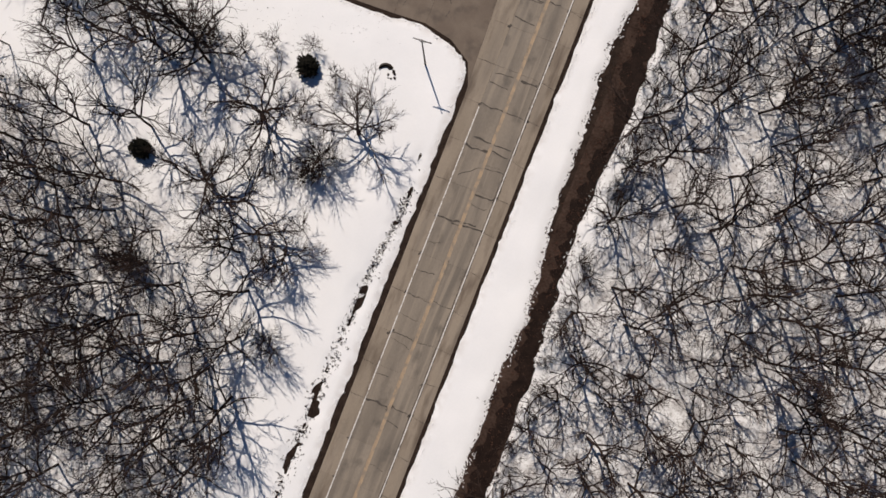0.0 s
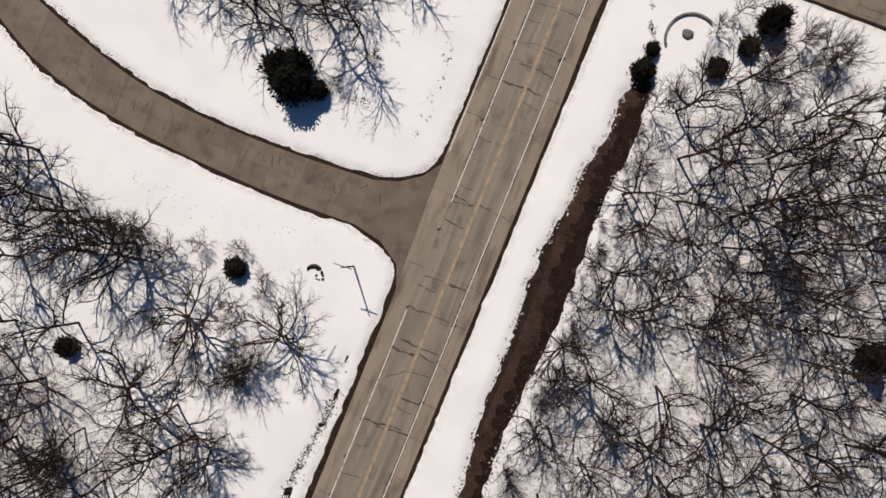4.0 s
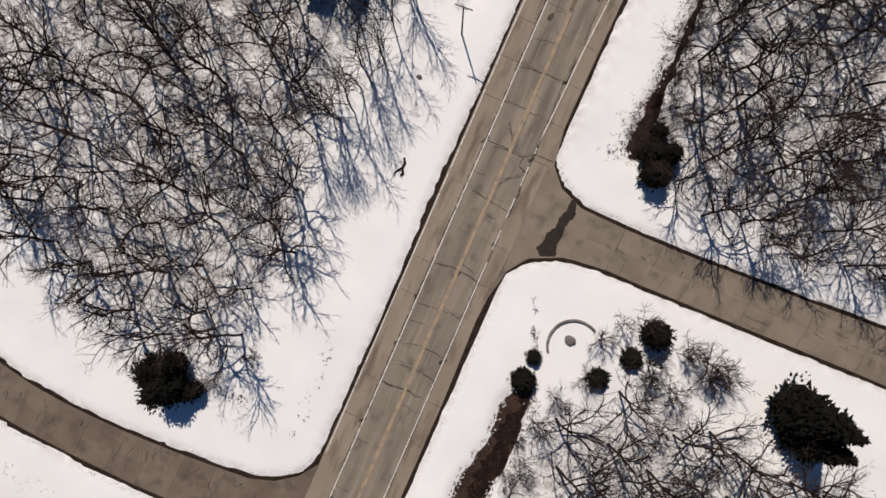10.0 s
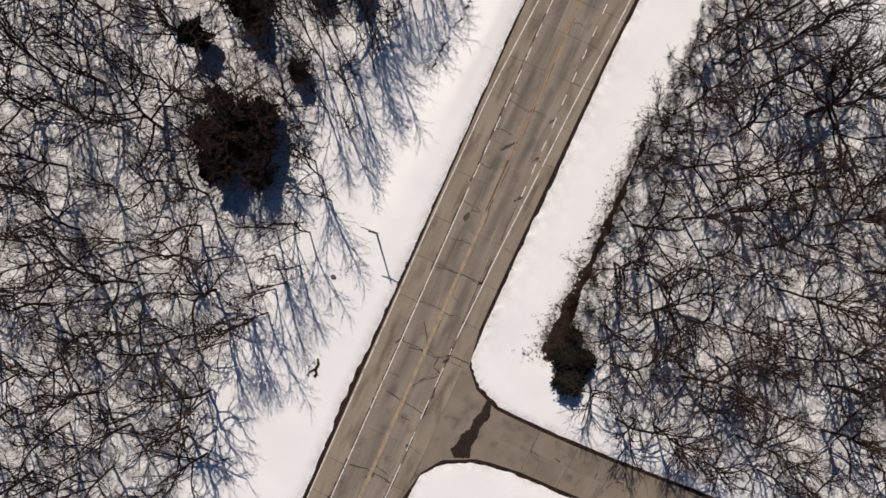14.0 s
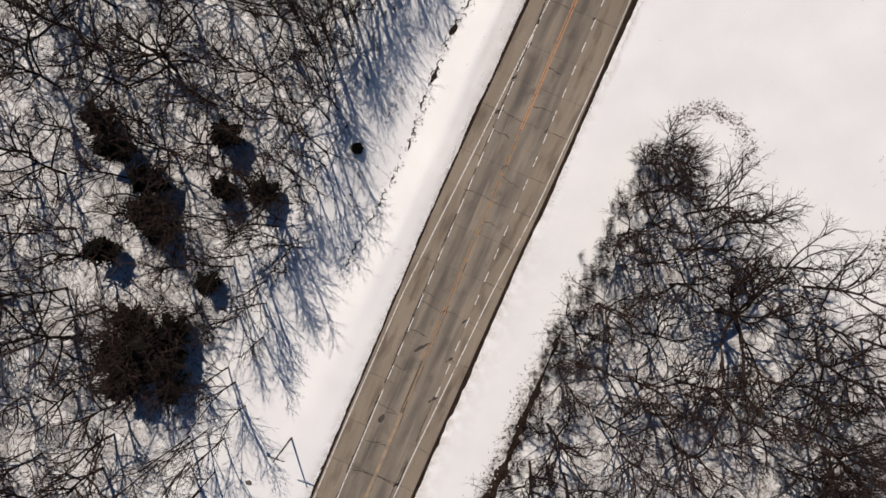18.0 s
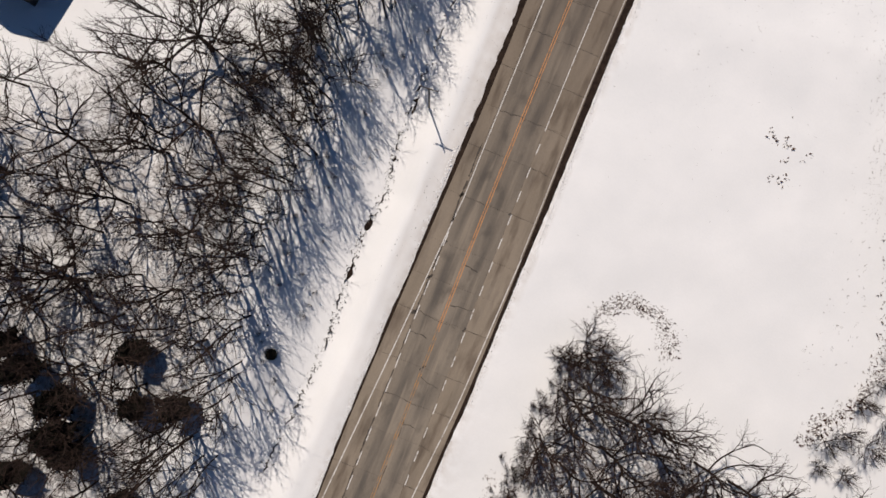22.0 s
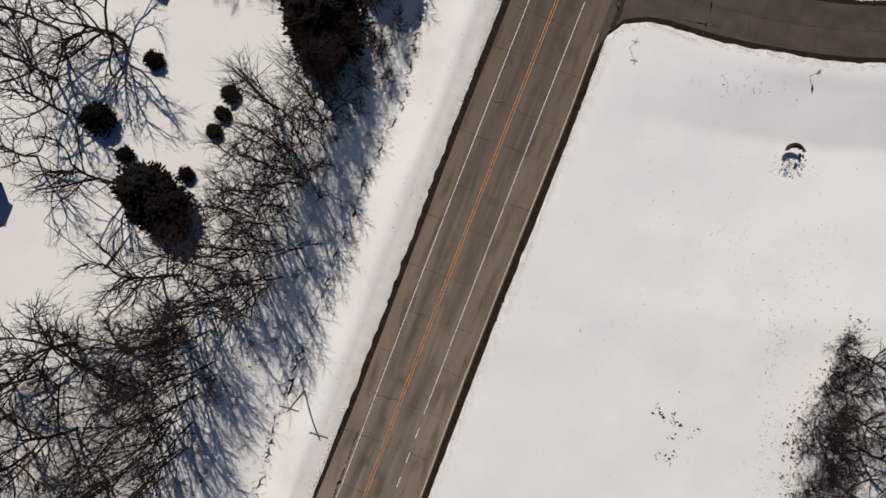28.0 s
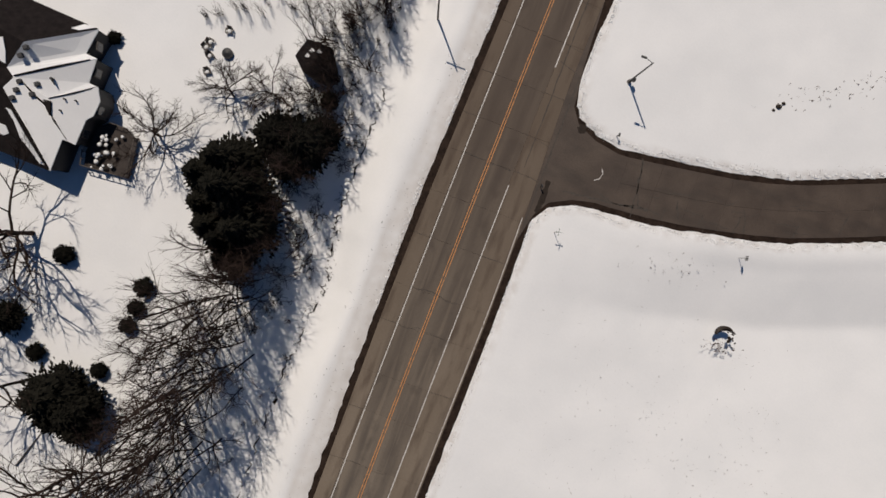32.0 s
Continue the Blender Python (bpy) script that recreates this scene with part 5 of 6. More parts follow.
def lamp_post(x, y, h):
    root = tagged(new("street_lamp"), "tall dark grey metal street lamp standing in deep snow", "street lamp")
    root.matrix_basis = Matrix.Translation((x, y, snow_height(x, y)))
    bm = bmesh.new()
    bmesh.ops.create_cone(bm, cap_ends=True, segments=12, radius1=.28, radius2=.24, depth=.5, matrix=Matrix.Translation((0, 0, .2)))
    part("base", bm, STONE, root, "round concrete footing")
    bm = bmesh.new()
    bmesh.ops.create_cone(bm, cap_ends=True, segments=10, radius1=.13, radius2=.085, depth=h, matrix=Matrix.Translation((0, 0, h / 2)))
    part("pole", bm, METAL, root)
    V, F = [], []
    tube(V, F, [Vector((0, 0, h - .3)), Vector((-.5, .1, h + .05)), Vector((-1.0, .2, h + .12))], [.05, .045, .04], 6)
    mesh_object("arm", V, F, METAL, root)
    part("lamp_head", box(bmesh.new(), -1.65, -.95, .08, .36, h + .04, h + .2, bevel=.04), METAL, root)
    part("control_box", box(bmesh.new(), .1, .45, -.2, .2, .9, 1.6, bevel=.02), DARK, root)


lamp_post(15.4, 273.6, 8.7)


def street_sign(x, y, turn):
    root = tagged(new("street_sign"), "street name sign with two crossed blades on a thin post", "sign", "street name signs")
    root.matrix_basis = Matrix.Translation((x, y, snow_height(x, y))) @ Matrix.Rotation(turn, 4, "Z")
    bm = bmesh.new()
    bmesh.ops.create_cone(bm, cap_ends=True, segments=8, radius1=.035, radius2=.03, depth=2.6, matrix=Matrix.Translation((0, 0, 1.25)))
    part("post", bm, METAL, root)
    part("blade", box(bmesh.new(), -.5, .5, -.012, .012, 2.42, 2.62), GREEN, root, "green street name blade")
    part("blade", box(bmesh.new(), -.012, .012, -.5, .5, 2.64, 2.84), GREEN, root, "green street name blade")


street_sign(11.4, 77.9, radians(5))
street_sign(12.86, 251.1, radians(8))


def plate_sign(x, y, turn, w, h, z):
    root = tagged(new("road_sign"), "rectangular road sign seen from behind on a thin post", "sign")
    root.matrix_basis = Matrix.Translation((x, y, snow_height(x, y))) @ Matrix.Rotation(turn, 4, "Z")
    part("post", box(bmesh.new(), -.035, .035, .02, .06, -.2, z + h), METAL, root)
    part("plate", box(bmesh.new(), -w / 2, w / 2, 0, .015, z, z + h, bevel=.004), SIGNBACK, root)


plate_sign(38.0, 256.5, radians(95), .7, .8, 1.6)
plate_sign(12.6, 102.2, radians(20), .45, .45, .9)


def mailbox(x, y, turn):
    root = tagged(new("mailbox"), "small dark mailbox on a post at the snowy kerb", "mailbox")
    root.matrix_basis = Matrix.Translation((x, y, snow_height(x, y))) @ Matrix.Rotation(turn, 4, "Z")
    part("post", box(bmesh.new(), -.05, .05, -.05, .05, -.2, 1.0, bevel=.01), OLDWOOD, root)
    bm = box(bmesh.new(), -.1, .1, -.26, .26, 1.0, 1.24, bevel=.06)
    part("box", bm, DARK, root)
    part("flag", box(bmesh.new(), .1, .115, -.05, .18, 1.2, 1.34), SIGNBACK, root)


mailbox(16.4, 266.2, radians(10))
mailbox(9.0, 256.3, radians(40))


# ---- culverts, ring wall, boulders ----
def boulder(x, y, s, seed, name="boulder", label="dark grey boulder sunk in the snow", mat=STONE):
    bm = bmesh.new()
    bmesh.ops.create_icosphere(bm, subdivisions=2, radius=s)
    r = random.Random(seed)
    for v in bm.verts:
        v.co = Vector((v.co.x * 1.2, v.co.y, v.co.z * .7)) * r.uniform(.85, 1.12)
    ob = part(name, bm, mat, None)
    ob.matrix_basis = Matrix.Translation((x, y, snow_height(x, y) + s * .2))
    return tagged(ob, label, "boulder", "boulders in the snow")


boulder(18.8, 74.5, .75, 1)
log = tagged(new("fallen_branch"), "crooked dark fallen branch lying on the snow", "branch")
for line in (((-13.5, 89.0), (-13.1, 88.3), (-13.2, 87.5), (-13.7, 86.9), (-14.0, 86.1)), ((-13.2, 87.5), (-12.8, 86.9), (-12.9, 86.4))):
    V, F = [], []
    tube(V, F, [Vector((x, y, snow_height(x, y) + .1)) for x, y in line], [.16, .2, .17, .12, .06][:len(line)], 6)
    mesh_object("limb", V, F, BARK, log)
boulder(-16.2, 100.5, .35, 3)


boulder(35.8, 277.6, .36, 4, mat=PATCH)
boulder(36.3, 278.2, .24, 5, mat=PATCH)
boulder(35.3, 276.9, .2, 6, mat=PATCH)


def inlet(x, y, turn, r, label):
    """A sunken drain inlet: a curved retaining wall round a snowy hollow, with wet stones at one end."""
    root = tagged(new("drain_inlet"), label, "drain inlet", "drain inlets")
    root.matrix_basis = Matrix.Translation((x, y, snow_height(x, y) - .12)) @ Matrix.Rotation(turn, 4, "Z")
    V, F = [], []
    n = 14
    for k in range(n + 1):
        a = radians(15 + 150 * k / n)
        w = .12 + .3 * math.sin(math.pi * k / n)
        for q, z in ((r, -.1), (r + w, -.1), (r + w, .32), (r, .5)):
            V.append((q * math.cos(a), q * math.sin(a) * .8, z))
    for k in range(n):
        for q in range(4):
            a, b = k * 4 + q, k * 4 + (q + 1) % 4
            F.append((a, a + 4, b + 4, b))
    F += [(0, 1, 2, 3), (n * 4 + 3, n * 4 + 2, n * 4 + 1, n * 4)]
    mesh_object("retaining_wall", V, F, PATCH, root, "dark wet concrete wall")
    # a solid black slab under the wall paints the shade of the hollow
    rim = [(.98 * r * math.cos(radians(a)), .78 * r * math.sin(radians(a))) for a in range(15, 166, 10)]
    lip = [(.9 * r * math.cos(radians(a)), .12 * r + .38 * r * math.sin(radians(a))) for a in range(165, 14, -10)]
    v, f = prism(rim + lip, -.05, .3)
    mesh_object("opening", v, f, SHINGLE, root, "black slab painting the shade inside the inlet")
    for k in range(14):
        bm = bmesh.new()
        bmesh.ops.create_icosphere(bm, subdivisions=1, radius=rnd.uniform(.1, .26))
        for v in bm.verts:
            v.co *= rnd.uniform(.8, 1.15)
        bmesh.ops.translate(bm, verts=bm.verts, vec=(r * rnd.uniform(.3, 1.45), rnd.uniform(-1.4, .6), .14))
        part("stone", bm, PATCH, root)


inlet(-18.4, 22.0, radians(20), .95, "dark curved drain inlet half covered with snow")
inlet(39.7, 245.9, radians(24), 1.15, "dark curved drain inlet in a snowy hollow")
wall = tagged(new("garden_wall"), "low curved stone garden wall edging a snowy bed", "garden wall")
wall.matrix_basis = Matrix.Translation((0, 0, 0))
block = box(bmesh.new(), -.24, .24, -.15, .15, -.1, .4, bevel=.03)
first = part("stone_block", block, STONE, wall)
blocks = 26
for k in range(blocks):
    a = radians(62 + 150 * k / (blocks - 1))
    x, y = 19.6 + 3.75 * math.cos(a), 73.9 + 3.75 * math.sin(a)
    ob = first if k == 0 else first.copy()
    if k:
        scene.collection.objects.link(ob)
        ob.parent = wall
    ob.matrix_basis = Matrix.Translation((x, y, snow_height(x, y))) @ Matrix.Rotation(a + math.pi / 2 + rnd.uniform(-.06, .06), 4, "Z")

# ---- house and garden ----
house = tagged(new("house"), "large dark-sided house with steep snow-covered gable roofs", "house")


def roof_face(name, pts, mat, label, thick=.16):
    p = [Vector(q) for q in pts]
    nrm = (p[1] - p[0]).cross(p[2] - p[0]).normalized()
    if nrm.z < 0:
        p.reverse()
        nrm = -nrm
    n = len(p)
    V = [q for q in p] + [q - Vector((0, 0, thick)) for q in p]
    F = [tuple(range(n)), tuple(range(2 * n - 1, n - 1, -1))] + [(i, n + i, n + (i + 1) % n, (i + 1) % n) for i in range(n)]
    return mesh_object(name, V, F, mat, house, label)


# roof planes; the house steps back along its east side in three eaves
SLOPES = (("roof", ((-56.29, 250.17, 7.0), (-50.09, 255.02, 4.4), (-50.76, 251.67, 4.1), (-57.71, 246.61, 6.2)), SNOW, "snow-covered roof slope"),
          ("roof", ((-57.71, 246.61, 6.2), (-50.76, 251.67, 4.1), (-48.96, 251.51, 4.6), (-56.43, 245.77, 6.4)), SNOW, "snow-filled roof valley"),
          ("roof", ((-56.43, 245.77, 6.4), (-49.02, 251.52, 4.6), (-49.23, 248.35, 4.1), (-48.24, 248.29, 4.0), (-52.5, 244.83, 5.2), (-55.43, 245.51, 6.1)), SNOW, "snow-covered roof slope"),
          ("roof", ((-52.4, 244.82, 5.5), (-47.85, 248.26, 4.4), (-47.16, 246.65, 4.1), (-47.36, 244.64, 4.05), (-47.97, 243.93, 4.15), (-48.22, 240.49, 4.1), (-49.15, 240.61, 4.4)), SNOW, "snow-covered roof slope"),
          ("roof", ((-57.14, 244.18, 6.5), (-56.43, 245.77, 6.4), (-55.38, 245.51, 6.15), (-52.4, 244.82, 5.43), (-49.13, 240.61, 4.51), (-49.63, 240.63, 4.62), (-49.82, 236.4, 4.5)), SNOW, "snow-covered roof slope"),
          ("roof", ((-57.14, 244.18, 6.5), (-49.82, 236.4, 4.5), (-57.04, 236.53, 3.4), (-66.28, 236.14, 2.6), (-60.79, 245.37, 6.4)), SHINGLE, "bare dark shingle roof slope"),
          ("roof", ((-56.29, 250.17, 7.0), (-50.09, 255.02, 4.4), (-57.67, 255.53, 4.2), (-62.56, 255.81, 4.1), (-61.14, 250.92, 6.6)), SHINGLE, "bare dark shingle roof slope"),
          ("roof", ((-57.71, 246.61, 6.2), (-56.29, 250.17, 7.0), (-61.14, 250.92, 6.6), (-66, 247.5, 4.6), (-60.79, 245.37, 6.4), (-57.14, 244.18, 6.5), (-56.43, 245.77, 6.4)), SHINGLE, "bare dark shingle roof slope"))
for name, pts, mat, label in SLOPES:
    roof_face(name, pts, mat, label)
    n = len(pts)
    cx, cy = sum(p[0] for p in pts) / n, sum(p[1] for p in pts) / n
    ins = [(cx + (x - cx) * .96, cy + (y - cy) * .96, z) for x, y, z in pts]
    v, f = prism([(x, y) for x, y, z in ins], -.2, 3.0)
    high = {(round(x, 4), round(y, 4)): z for x, y, z in ins}
    v = [(x, y, z if k < n else high[(round(x, 4), round(y, 4))] - .2) for k, (x, y, z) in enumerate(v)]
    mesh_object("wall", v, f, SIDING, house, "dark painted siding")
for pts, mat in ((((-56.55, 242.03, 5.82), (-55.74, 241.95, 5.92), (-53.55, 239.59, 5.3), (-50.64, 236.91, 4.67), (-51.28, 236.84, 4.54), (-53.03, 238.23, 4.83), (-54.23, 239.03, 4.97), (-55.25, 240.75, 5.5)), SNOW),
                 (((-57.21, 239.94, 4.86), (-56.4, 239.92, 4.98), (-55.86, 239.13, 4.75), (-56.64, 238.61, 4.41), (-57.63, 238.85, 4.35)), SNOW),
                 (((-52.85, 253.88, 5.12), (-51.85, 255.0, 4.55), (-50.45, 255.1, 4.46), (-51.9, 253.97, 5.08)), SNOW),
                 (((-59.7, 249.6, 6.75), (-58.9, 249.9, 6.85), (-58.2, 248.4, 6.65), (-57.9, 247.0, 6.35), (-58.6, 247.1, 6.35), (-59.5, 248.4, 6.55)), SNOW)):
    roof_face("snow_patch", pts, mat, "patch of snow on bare shingles", .1)
for x, y, z, turn in ((-49.95, 253.1, 3.2, 12), (-49.0, 249.9, 3.2, 5), (-47.25, 245.6, 3.0, 8), (-48.05, 242.2, 3.0, 5)):
    m = Matrix.Translation((x, y, z)) @ Matrix.Rotation(radians(turn), 4, "Z")
    w = part("window", box(bmesh.new(), -.05, .05, -.6, .6, -.7, .7, m, .01), OLDWOOD, house, "dark-framed window")
    part("pane", box(bmesh.new(), .04, .065, -.5, .5, -.6, .6, m), GLASS, w, "dark window glass")
for x, y, z in ((-55.96, 249.61, 6.69), (-56.4, 248.5, 6.45), (-55.71, 245.54, 6.1), (-53.97, 245.98, 5.6), (-55.69, 244.44, 6.18), (-55.83, 243.37, 6.16), (-54.01, 244.58, 5.79)):
    m = Matrix.Translation((x, y, z + .2)) @ Matrix.Rotation(radians(36), 4, "Z")
    part("roof_vent", box(bmesh.new(), -.3, .3, -.27, .27, -.35, .16, m, .05), DARK, house, "small black roof vent")
for x, y, z in ((-50.65, 245.41, 5.1), (-49.5, 245.69, 4.78), (-50.73, 243.91, 5.0)):
    bm = bmesh.new()
    bmesh.ops.create_cone(bm, cap_ends=True, segments=8, radius1=.12, radius2=.1, depth=.5, matrix=Matrix.Translation((x, y, z + .1)))
    part("vent_pipe", bm, DARK, house, "thin dark vent pipe")
V, F = [], []
tube(V, F, [Vector((-52.66, 247.21, 5.3)), Vector((-52.62, 247.2, 5.9))], [.16, .16], 8)
tube(V, F, [Vector((-52.62, 247.2, 5.85)), Vector((-52.1, 246.6, 5.5))], [.1, .08], 6)
mesh_object("flue", V, F, DARK, house, "dark bent metal flue")
# dark lines along roof ridges and valleys; the first paints a shaded gap
for line, w in ((((-56.43, 245.96, 6.46), (-53.17, 248.44, 5.62), (-49.62, 251.08, 4.76)), .16), (((-52.3, 244.82, 5.55), (-50.02, 246.48, 4.98), (-48.3, 247.84, 4.52)), .09),
                (((-55.27, 245.55, 6.15), (-53.75, 244.54, 5.76), (-52.28, 243.9, 5.4), (-51.08, 242.5, 5.06), (-49.25, 240.8, 4.53)), .12), (((-57.1, 244.0, 6.5), (-53.4, 240.2, 5.5), (-49.95, 236.6, 4.52)), .13)):
    V, F = [], []
    tube(V, F, [Vector(p) for p in line], [w * .6] + [w] * (len(line) - 2) + [w * .5], 6)
    mesh_object("valley", V, F, SHINGLE, house, "dark line through roof snow")
# a dark patch where the roof slopes meet
v, f = prism([(-52.9, 244.5), (-52.2, 243.6), (-51.5, 242.9), (-51.7, 243.8), (-51.9, 244.6)], 5.0, 5.55)
mesh_object("melt_patch", v, f, SHINGLE, house, "dark patch in a roof valley")

deck = tagged(new("deck"), "raised timber deck with railing and snow-heaped furniture", "deck")
DECK = [(-48.0, 243.6), (-46.8, 244.6), (-44.6, 244.6), (-42.7, 243.7), (-42.1, 238.6), (-48.0, 238.2), (-48.4, 240.2)]
v, f = prism(DECK, .95, 1.1)
mesh_object("platform", v, f, DARKWOOD, deck)
for (x0, y0), (x1, y1) in list(zip(DECK[1:], DECK[2:] + DECK[:1]))[:5]:
    d = math.hypot(x1 - x0, y1 - y0)
    m = Matrix.Translation((x0, y0, 0)) @ Matrix.Rotation(math.atan2(y1 - y0, x1 - x0), 4, "Z")
    part("rail", box(bmesh.new(), 0, d, -.05, .05, 2.0, 2.08, m), OLDWOOD, deck)
    for k in range(int(d / .9) + 1):
        part("post", box(bmesh.new(), k * .9 - .05, k * .9 + .05, -.05, .05, .2, 2.02, m), OLDWOOD, deck)
for k in range(24):
    x, y, s = -45.6 + rnd.uniform(-1.5, 1.6), 238.6 + k * .2 + rnd.uniform(-.3, .3), rnd.uniform(.16, .34)
    root = tagged(new("patio_chair" if k % 3 else "patio_table"), "dark patio furniture heaped with round snow", "patio furniture", "patio furniture")
    root.matrix_basis = Matrix.Translation((x, y, 1.1)) @ Matrix.Rotation(rnd.uniform(0, 6), 4, "Z")
    h = .45 if k % 3 else .7
    for sx, sy in ((-1, -1), (1, -1), (1, 1), (-1, 1)):
        part("leg", box(bmesh.new(), sx * s * .8 - .02, sx * s * .8 + .02, sy * s * .8 - .02, sy * s * .8 + .02, 0, h), DARK, root)
    part("seat" if k % 3 else "tabletop", box(bmesh.new(), -s, s, -s, s, h, h + .05, bevel=.01), DARK, root)
    bm = bmesh.new()
    bmesh.ops.create_icosphere(bm, subdivisions=2, radius=s * .95, matrix=Matrix.Translation((0, 0, h + .05)) @ Matrix.Diagonal((1, 1, .6, 1)))
    part("snow_cap", bm, SNOW, root, "rounded heap of snow", True)

# the neighbouring house: main body, a gabled wing with windows, a snow-covered deck
house = tagged(new("house"), "dark-sided house with a white snowy gabled wing and deck", "house")
u, n = Vector((.94, -.34, 0)), Vector((.34, .94, 0))
tip = Vector((-60.6, 202.15, 0))
at = lambda a, c, z: tuple(tip + u * a + n * c + Vector((0, 0, z)))
v, f = prism([at(-6, -1.9, 0)[:2], at(-.25, -1.9, 0)[:2], at(-.25, 1.9, 0)[:2], at(-6, 1.9, 0)[:2]], -.2, 4.55)
mesh_object("wall", v, f, SIDING, house, "dark painted siding")
V = [at(-.25, -1.9, 4.5), at(-.25, 1.9, 4.5), at(-.25, 0, 5.8), at(-6, -1.9, 4.5), at(-6, 1.9, 4.5), at(-6, 0, 5.8)]
mesh_object("gable", V, [(0, 1, 2), (5, 4, 3), (0, 3, 4, 1), (1, 4, 5, 2), (2, 5, 3, 0)], SIDING, house, "dark gable end")
for s in (-1, 1):
    roof_face("roof", (at(0, 0, 6.0), at(-6, 0, 6.0), at(-6, s * 2.15, 4.55), at(0, s * 2.15, 4.55)), SNOW, "snow-covered roof slope")
V, F = [], []
tube(V, F, [Vector(at(.03, 0, 6.03)), Vector(at(-4.4, 0, 6.03))], [.11, .11], 6)
mesh_object("ridge_cap", V, F, SHINGLE, house)
for c in (-1.15, 0, 1.15):
    m = Matrix.Translation(at(-.22, c, 2.9)) @ Matrix.Rotation(math.atan2(u.y, u.x), 4, "Z")
    w = part("window", box(bmesh.new(), -.04, .04, -.48, .48, -1.1, 1.1, m, .01), OLDWOOD, house, "tall dark-framed window")
    part("pane", box(bmesh.new(), .03, .055, -.4, .4, -1.0, 1.0, m), GLASS, w, "dark window glass")
a, c = Vector((.146, .989, 0)), Vector((.989, -.146, 0))
corner = Vector((-68.7, 183.6, 0))
on = lambda p, q, z: tuple(corner + a * p - c * q + Vector((0, 0, z)))
v, f = prism([on(0, 0, 0)[:2], on(23, 0, 0)[:2], on(23, 12, 0)[:2], on(0, 12, 0)[:2]], -.2, 6.5)
mesh_object("wall", v, f, SIDING, house, "dark painted siding")
for q0, q1 in ((-.4, 6), (12.4, 6)):
    roof_face("roof", (on(-.4, q1, 9.0), on(23.4, q1, 9.0), on(23.4, q0, 6.5), on(-.4, q0, 6.5)), SNOW, "snow-covered roof slope")
for p in (0, 22.75):
    V = [on(p, .1, 6.4), on(p, 11.9, 6.4), on(p, 6, 8.85), on(p + .25, .1, 6.4), on(p + .25, 11.9, 6.4), on(p + .25, 6, 8.85)]
    mesh_object("gable", V, [(0, 1, 2), (5, 4, 3), (0, 3, 4, 1), (1, 4, 5, 2), (2, 5, 3, 0)], SIDING, house, "dark gable end")
# a bay beside the deck and a taller corner behind the gabled wing
for plan, z, name in (([(-67.9, 197.2), (-65.1, 198.3), (-63.3, 197.5), (-65.3, 195.3), (-67.3, 195.7)], 5.5, "bay"), ([(-65.7, 203.0), (-63.1, 205.6), (-66.0, 208.8), (-68.6, 206.1)], 6.5, "corner")):
    mx, my = sum(p[0] for p in plan) / len(plan), sum(p[1] for p in plan) / len(plan)
    v, f = prism([(mx + (x - mx) * .86, my + (y - my) * .86) for x, y in plan], -.2, z - .17)
    mesh_object("wall", v, f, SIDING, house, "dark painted siding")
    roof_face("roof", [(x, y, z) for x, y in plan], SNOW, "snow-covered roof slope", .1)
    v, f = prism([(mx + (x - mx) * 1.02, my + (y - my) * 1.02) for x, y in plan], z - .3, z - .103)
    mesh_object("fascia", v, f, SHINGLE, house, "dark roof edge")
deck = tagged(new("deck"), "raised timber deck under a level sheet of snow", "deck")
DECK = [(-64.6, 197.6), (-62.8, 199.5), (-60.2, 198.8), (-61.4, 195.6), (-63.2, 196.2)]
v, f = prism(DECK, 2.2, 2.4)
mesh_object("platform", v, f, OLDWOOD, deck)
v, f = prism([(x * .97 - 62.4 * .03, y * .97 + 197.5 * .03) for x, y in DECK], 2.4, 2.6)
mesh_object("snow_cover", v, f, SNOW, deck, "level white snow")
for (x0, y0), (x1, y1) in zip(DECK[1:], DECK[2:] + DECK[:1]):
    d = math.hypot(x1 - x0, y1 - y0)
    m = Matrix.Translation((x0, y0, 0)) @ Matrix.Rotation(math.atan2(y1 - y0, x1 - x0), 4, "Z")
    part("rail", box(bmesh.new(), 0, d, -.05, .05, 3.3, 3.38, m), OLDWOOD, deck)
    if x0 > -60.5:
        part("rail_snow", box(bmesh.new(), .05, d - .05, -.16, .16, 3.38, 3.5, m, .04), SNOW, deck, "rounded snow on the rail")
    for k in range(int(d / 1.1) + 1):
        part("post", box(bmesh.new(), k * 1.1 - .05, k * 1.1 + .05, -.05, .05, -.1, 3.32, m), OLDWOOD, deck)

shed = tagged(new("garden_shed"), "small dark hexagonal garden shed with patches of snow on its roof", "shed")
SHED = [(-26.1, 263.3), (-22.9, 263.3), (-21.3, 260.8), (-21.7, 258.9), (-25.2, 259.3), (-26.8, 260.9)]
v, f = prism(SHED, -.1, 2.2)
mesh_object("wall", v, f, SIDING, shed)
V = [(x * 1.08 - (-24) * .08, y * 1.08 - 261 * .08, 2.15) for x, y in SHED] + [(-24, 261.1, 3.5)]
for k in range(6):
    a, b = Vector(V[k]), Vector(V[(k + 1) % 6])
    t = Vector(V[6])
    low = Vector((0, 0, .1))
    mesh_object("roof_panel", [a, b, t, a - low, b - low, t - low], [(0, 1, 2)[::-1], (3, 4, 5), (0, 3, 4, 1), (1, 4, 5, 2), (2, 5, 3, 0)], SHINGLE, shed)
for x, y in ((-25, 262.1), (-24.1, 262.3), (-25.3, 261.3)):
    v, f = prism([(x - .3, y - .2), (x + .25, y - .25), (x + .4, y + .1), (x - .1, y + .25)], 2.75, 3.0)
    mesh_object("snow_patch", v, f, SNOW, shed, "patch of snow")
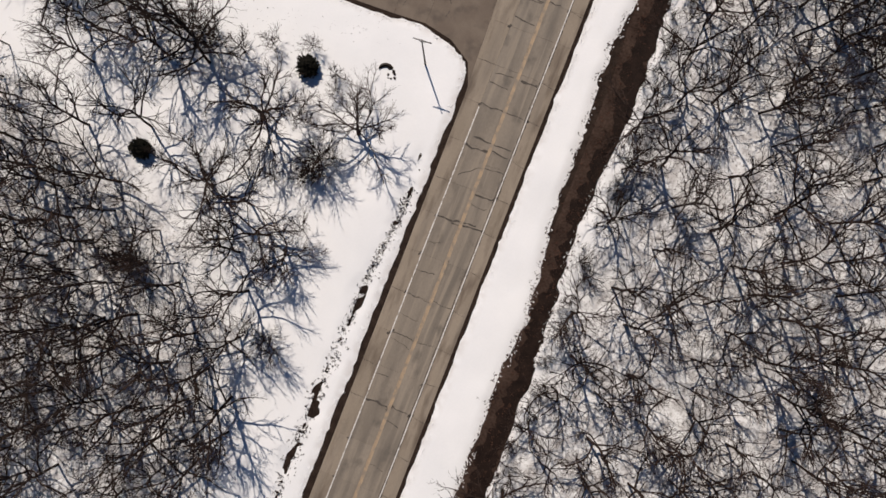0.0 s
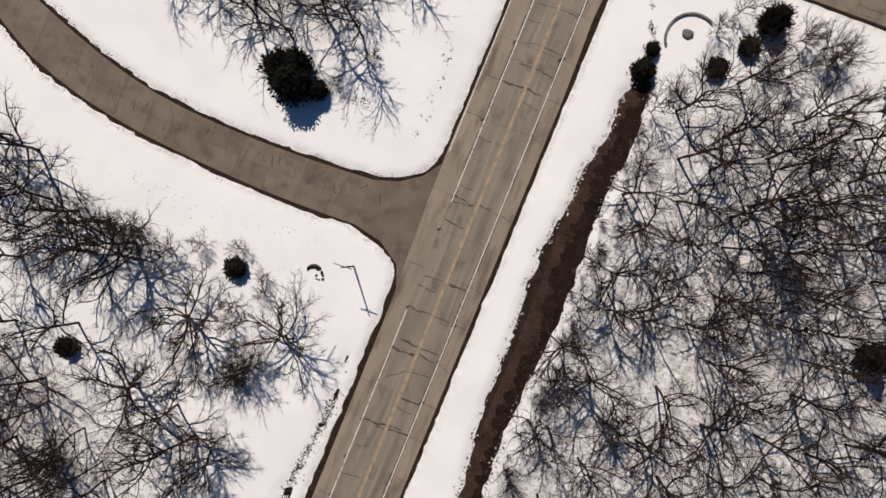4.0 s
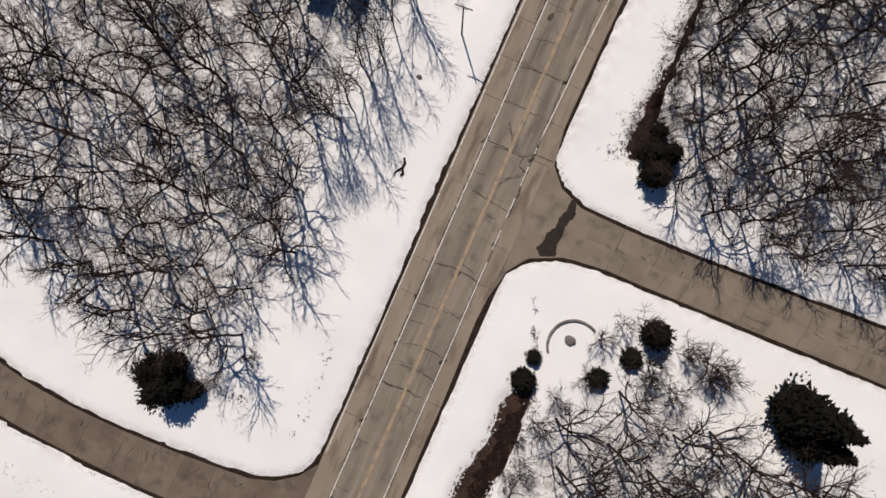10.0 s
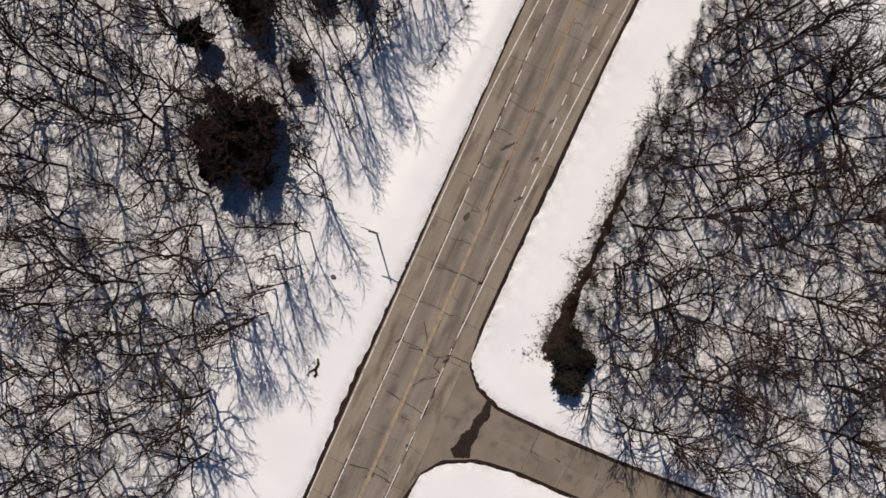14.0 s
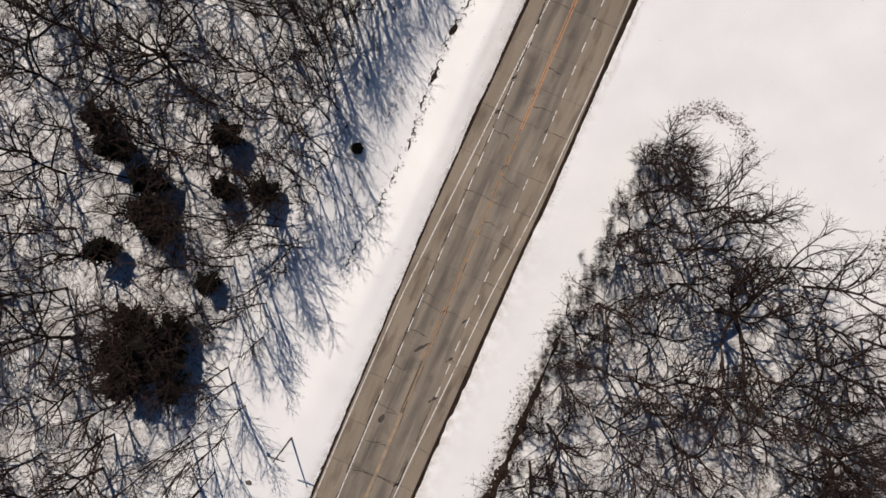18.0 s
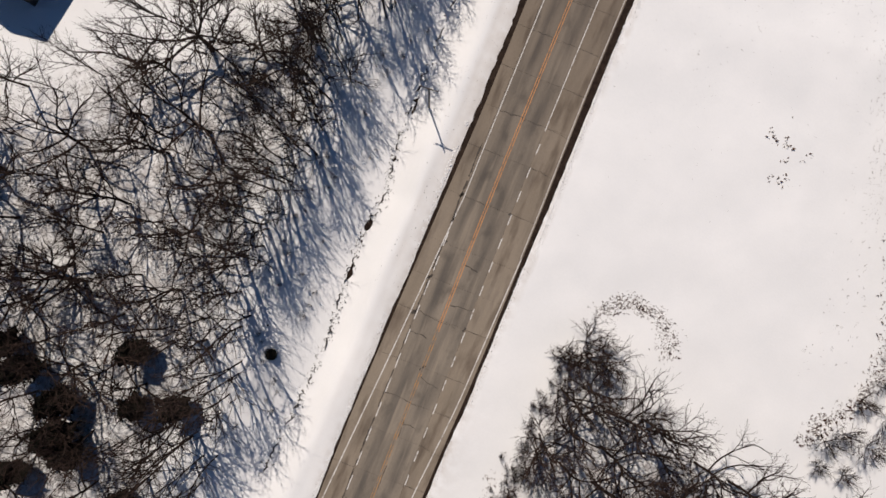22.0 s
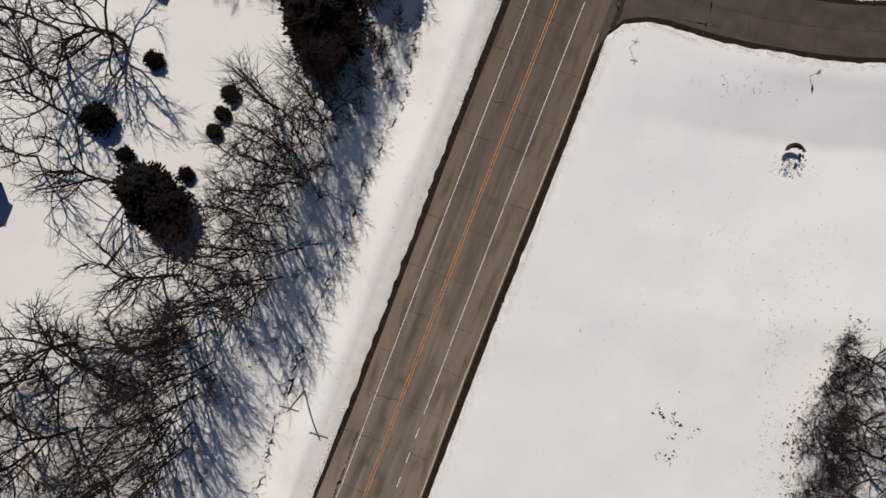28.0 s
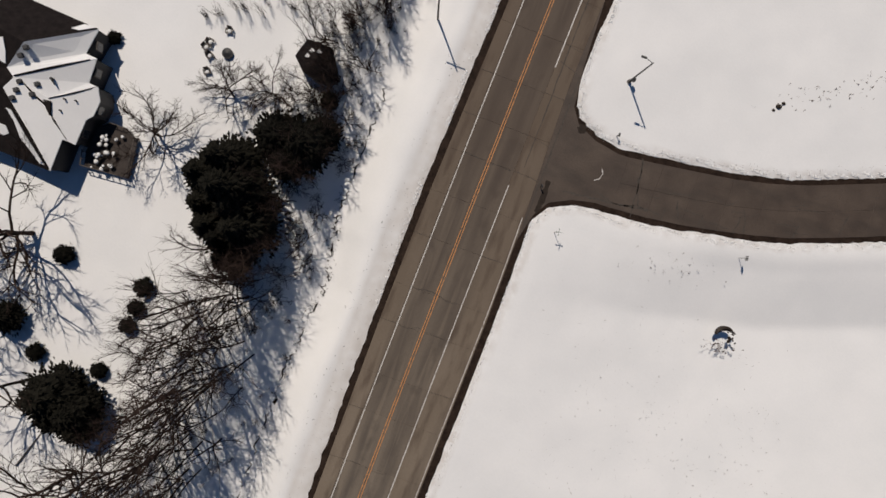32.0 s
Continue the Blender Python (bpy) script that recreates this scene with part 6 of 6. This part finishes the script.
part("door", box(bmesh.new(), -24.1, -23.2, 258.95, 259.1, .1, 1.95), OLDWOOD, shed)

bed = tagged(new("garden_bed"), "rectangular timber-edged garden bed filled with snow", "garden bed")
BED = [(-53.2, 201.2), (-43.6, 198.0), (-41.6, 204.1), (-51.2, 206.8)]
for (x0, y0), (x1, y1) in zip(BED, BED[1:] + BED[:1]):
    d = math.hypot(x1 - x0, y1 - y0)
    zz = max(snow_height(*BED[0]), snow_height(*BED[2]))
    m = Matrix.Translation((x0, y0, zz)) @ Matrix.Rotation(math.atan2(y1 - y0, x1 - x0), 4, "Z")
    part("timber", box(bmesh.new(), .1, d - .1, -.05, .05, -.5, .12, m, .01), OLDWOOD, bed)
cx, cy = sum(p[0] for p in BED) / 4, sum(p[1] for p in BED) / 4
v, f = prism([(cx + (x - cx) * .985, cy + (y - cy) * .985) for x, y in BED], -.2, zz + .09)
mesh_object("snow_fill", v, f, SNOW, bed, "level white snow")

pit = tagged(new("fire_pit"), "round dark fire pit on the snowy lawn", "fire pit")
pit.matrix_basis = Matrix.Translation((-35.8, 258.4, snow_height(-35.8, 258.4)))
V, F = [], []
for q, z in ((.7, -.1), (.7, .45), (.55, .45), (.55, .1)):
    V.extend([(q * math.cos(2 * math.pi * k / 16), q * math.sin(2 * math.pi * k / 16), z) for k in range(16)])
for rr in range(3):
    F.extend([(rr * 16 + k, rr * 16 + (k + 1) % 16, rr * 16 + 16 + (k + 1) % 16, rr * 16 + 16 + k) for k in range(16)])
F.append(tuple(range(48, 64)))
mesh_object("bowl", V, F, DARK, pit)
bm = bmesh.new()
bmesh.ops.create_cone(bm, cap_ends=True, segments=16, radius1=.68, radius2=.1, depth=.2, matrix=Matrix.Translation((0, 0, .54)))
part("lid", bm, DARK, pit, "dark domed metal lid")


def lawn_chair(x, y, turn):
    root = tagged(new("lawn_chair"), "dark wooden lawn chair with a cap of snow", "chair", "chairs round the fire pit")
    root.matrix_basis = Matrix.Translation((x, y, snow_height(x, y))) @ Matrix.Rotation(turn, 4, "Z")
    part("seat", box(bmesh.new(), -.32, .32, -.3, .35, .34, .4, bevel=.01), OLDWOOD, root)
    part("backrest", box(bmesh.new(), -.32, .32, .3, .38, .36, 1.0, Matrix.Rotation(-.2, 4, "X"), .01), OLDWOOD, root)
    for s in (-1, 1):
        part("armrest", box(bmesh.new(), s * .4 - .07, s * .4 + .07, -.35, .4, .56, .61, bevel=.01), OLDWOOD, root)
        for q in (-.3, .3):
            part("leg", box(bmesh.new(), s * .38 - .04, s * .38 + .04, q - .04, q + .04, -.1, .56), OLDWOOD, root)
    bm = bmesh.new()
    bmesh.ops.create_icosphere(bm, subdivisions=2, radius=.28, matrix=Matrix.Translation((0, 0, .4)) @ Matrix.Diagonal((1, 1, .45, 1)))
    part("snow_cap", bm, SNOW, root, "heap of snow on the seat", True)


for x, y, a in ((-38.3, 259.0, 1.4), (-37.8, 257.3, 1.0), (-36.5, 261.2, .2), (-37.4, 255.2, .6), (-38.6, 258.2, 1.2)):
    lawn_chair(x, y, a)
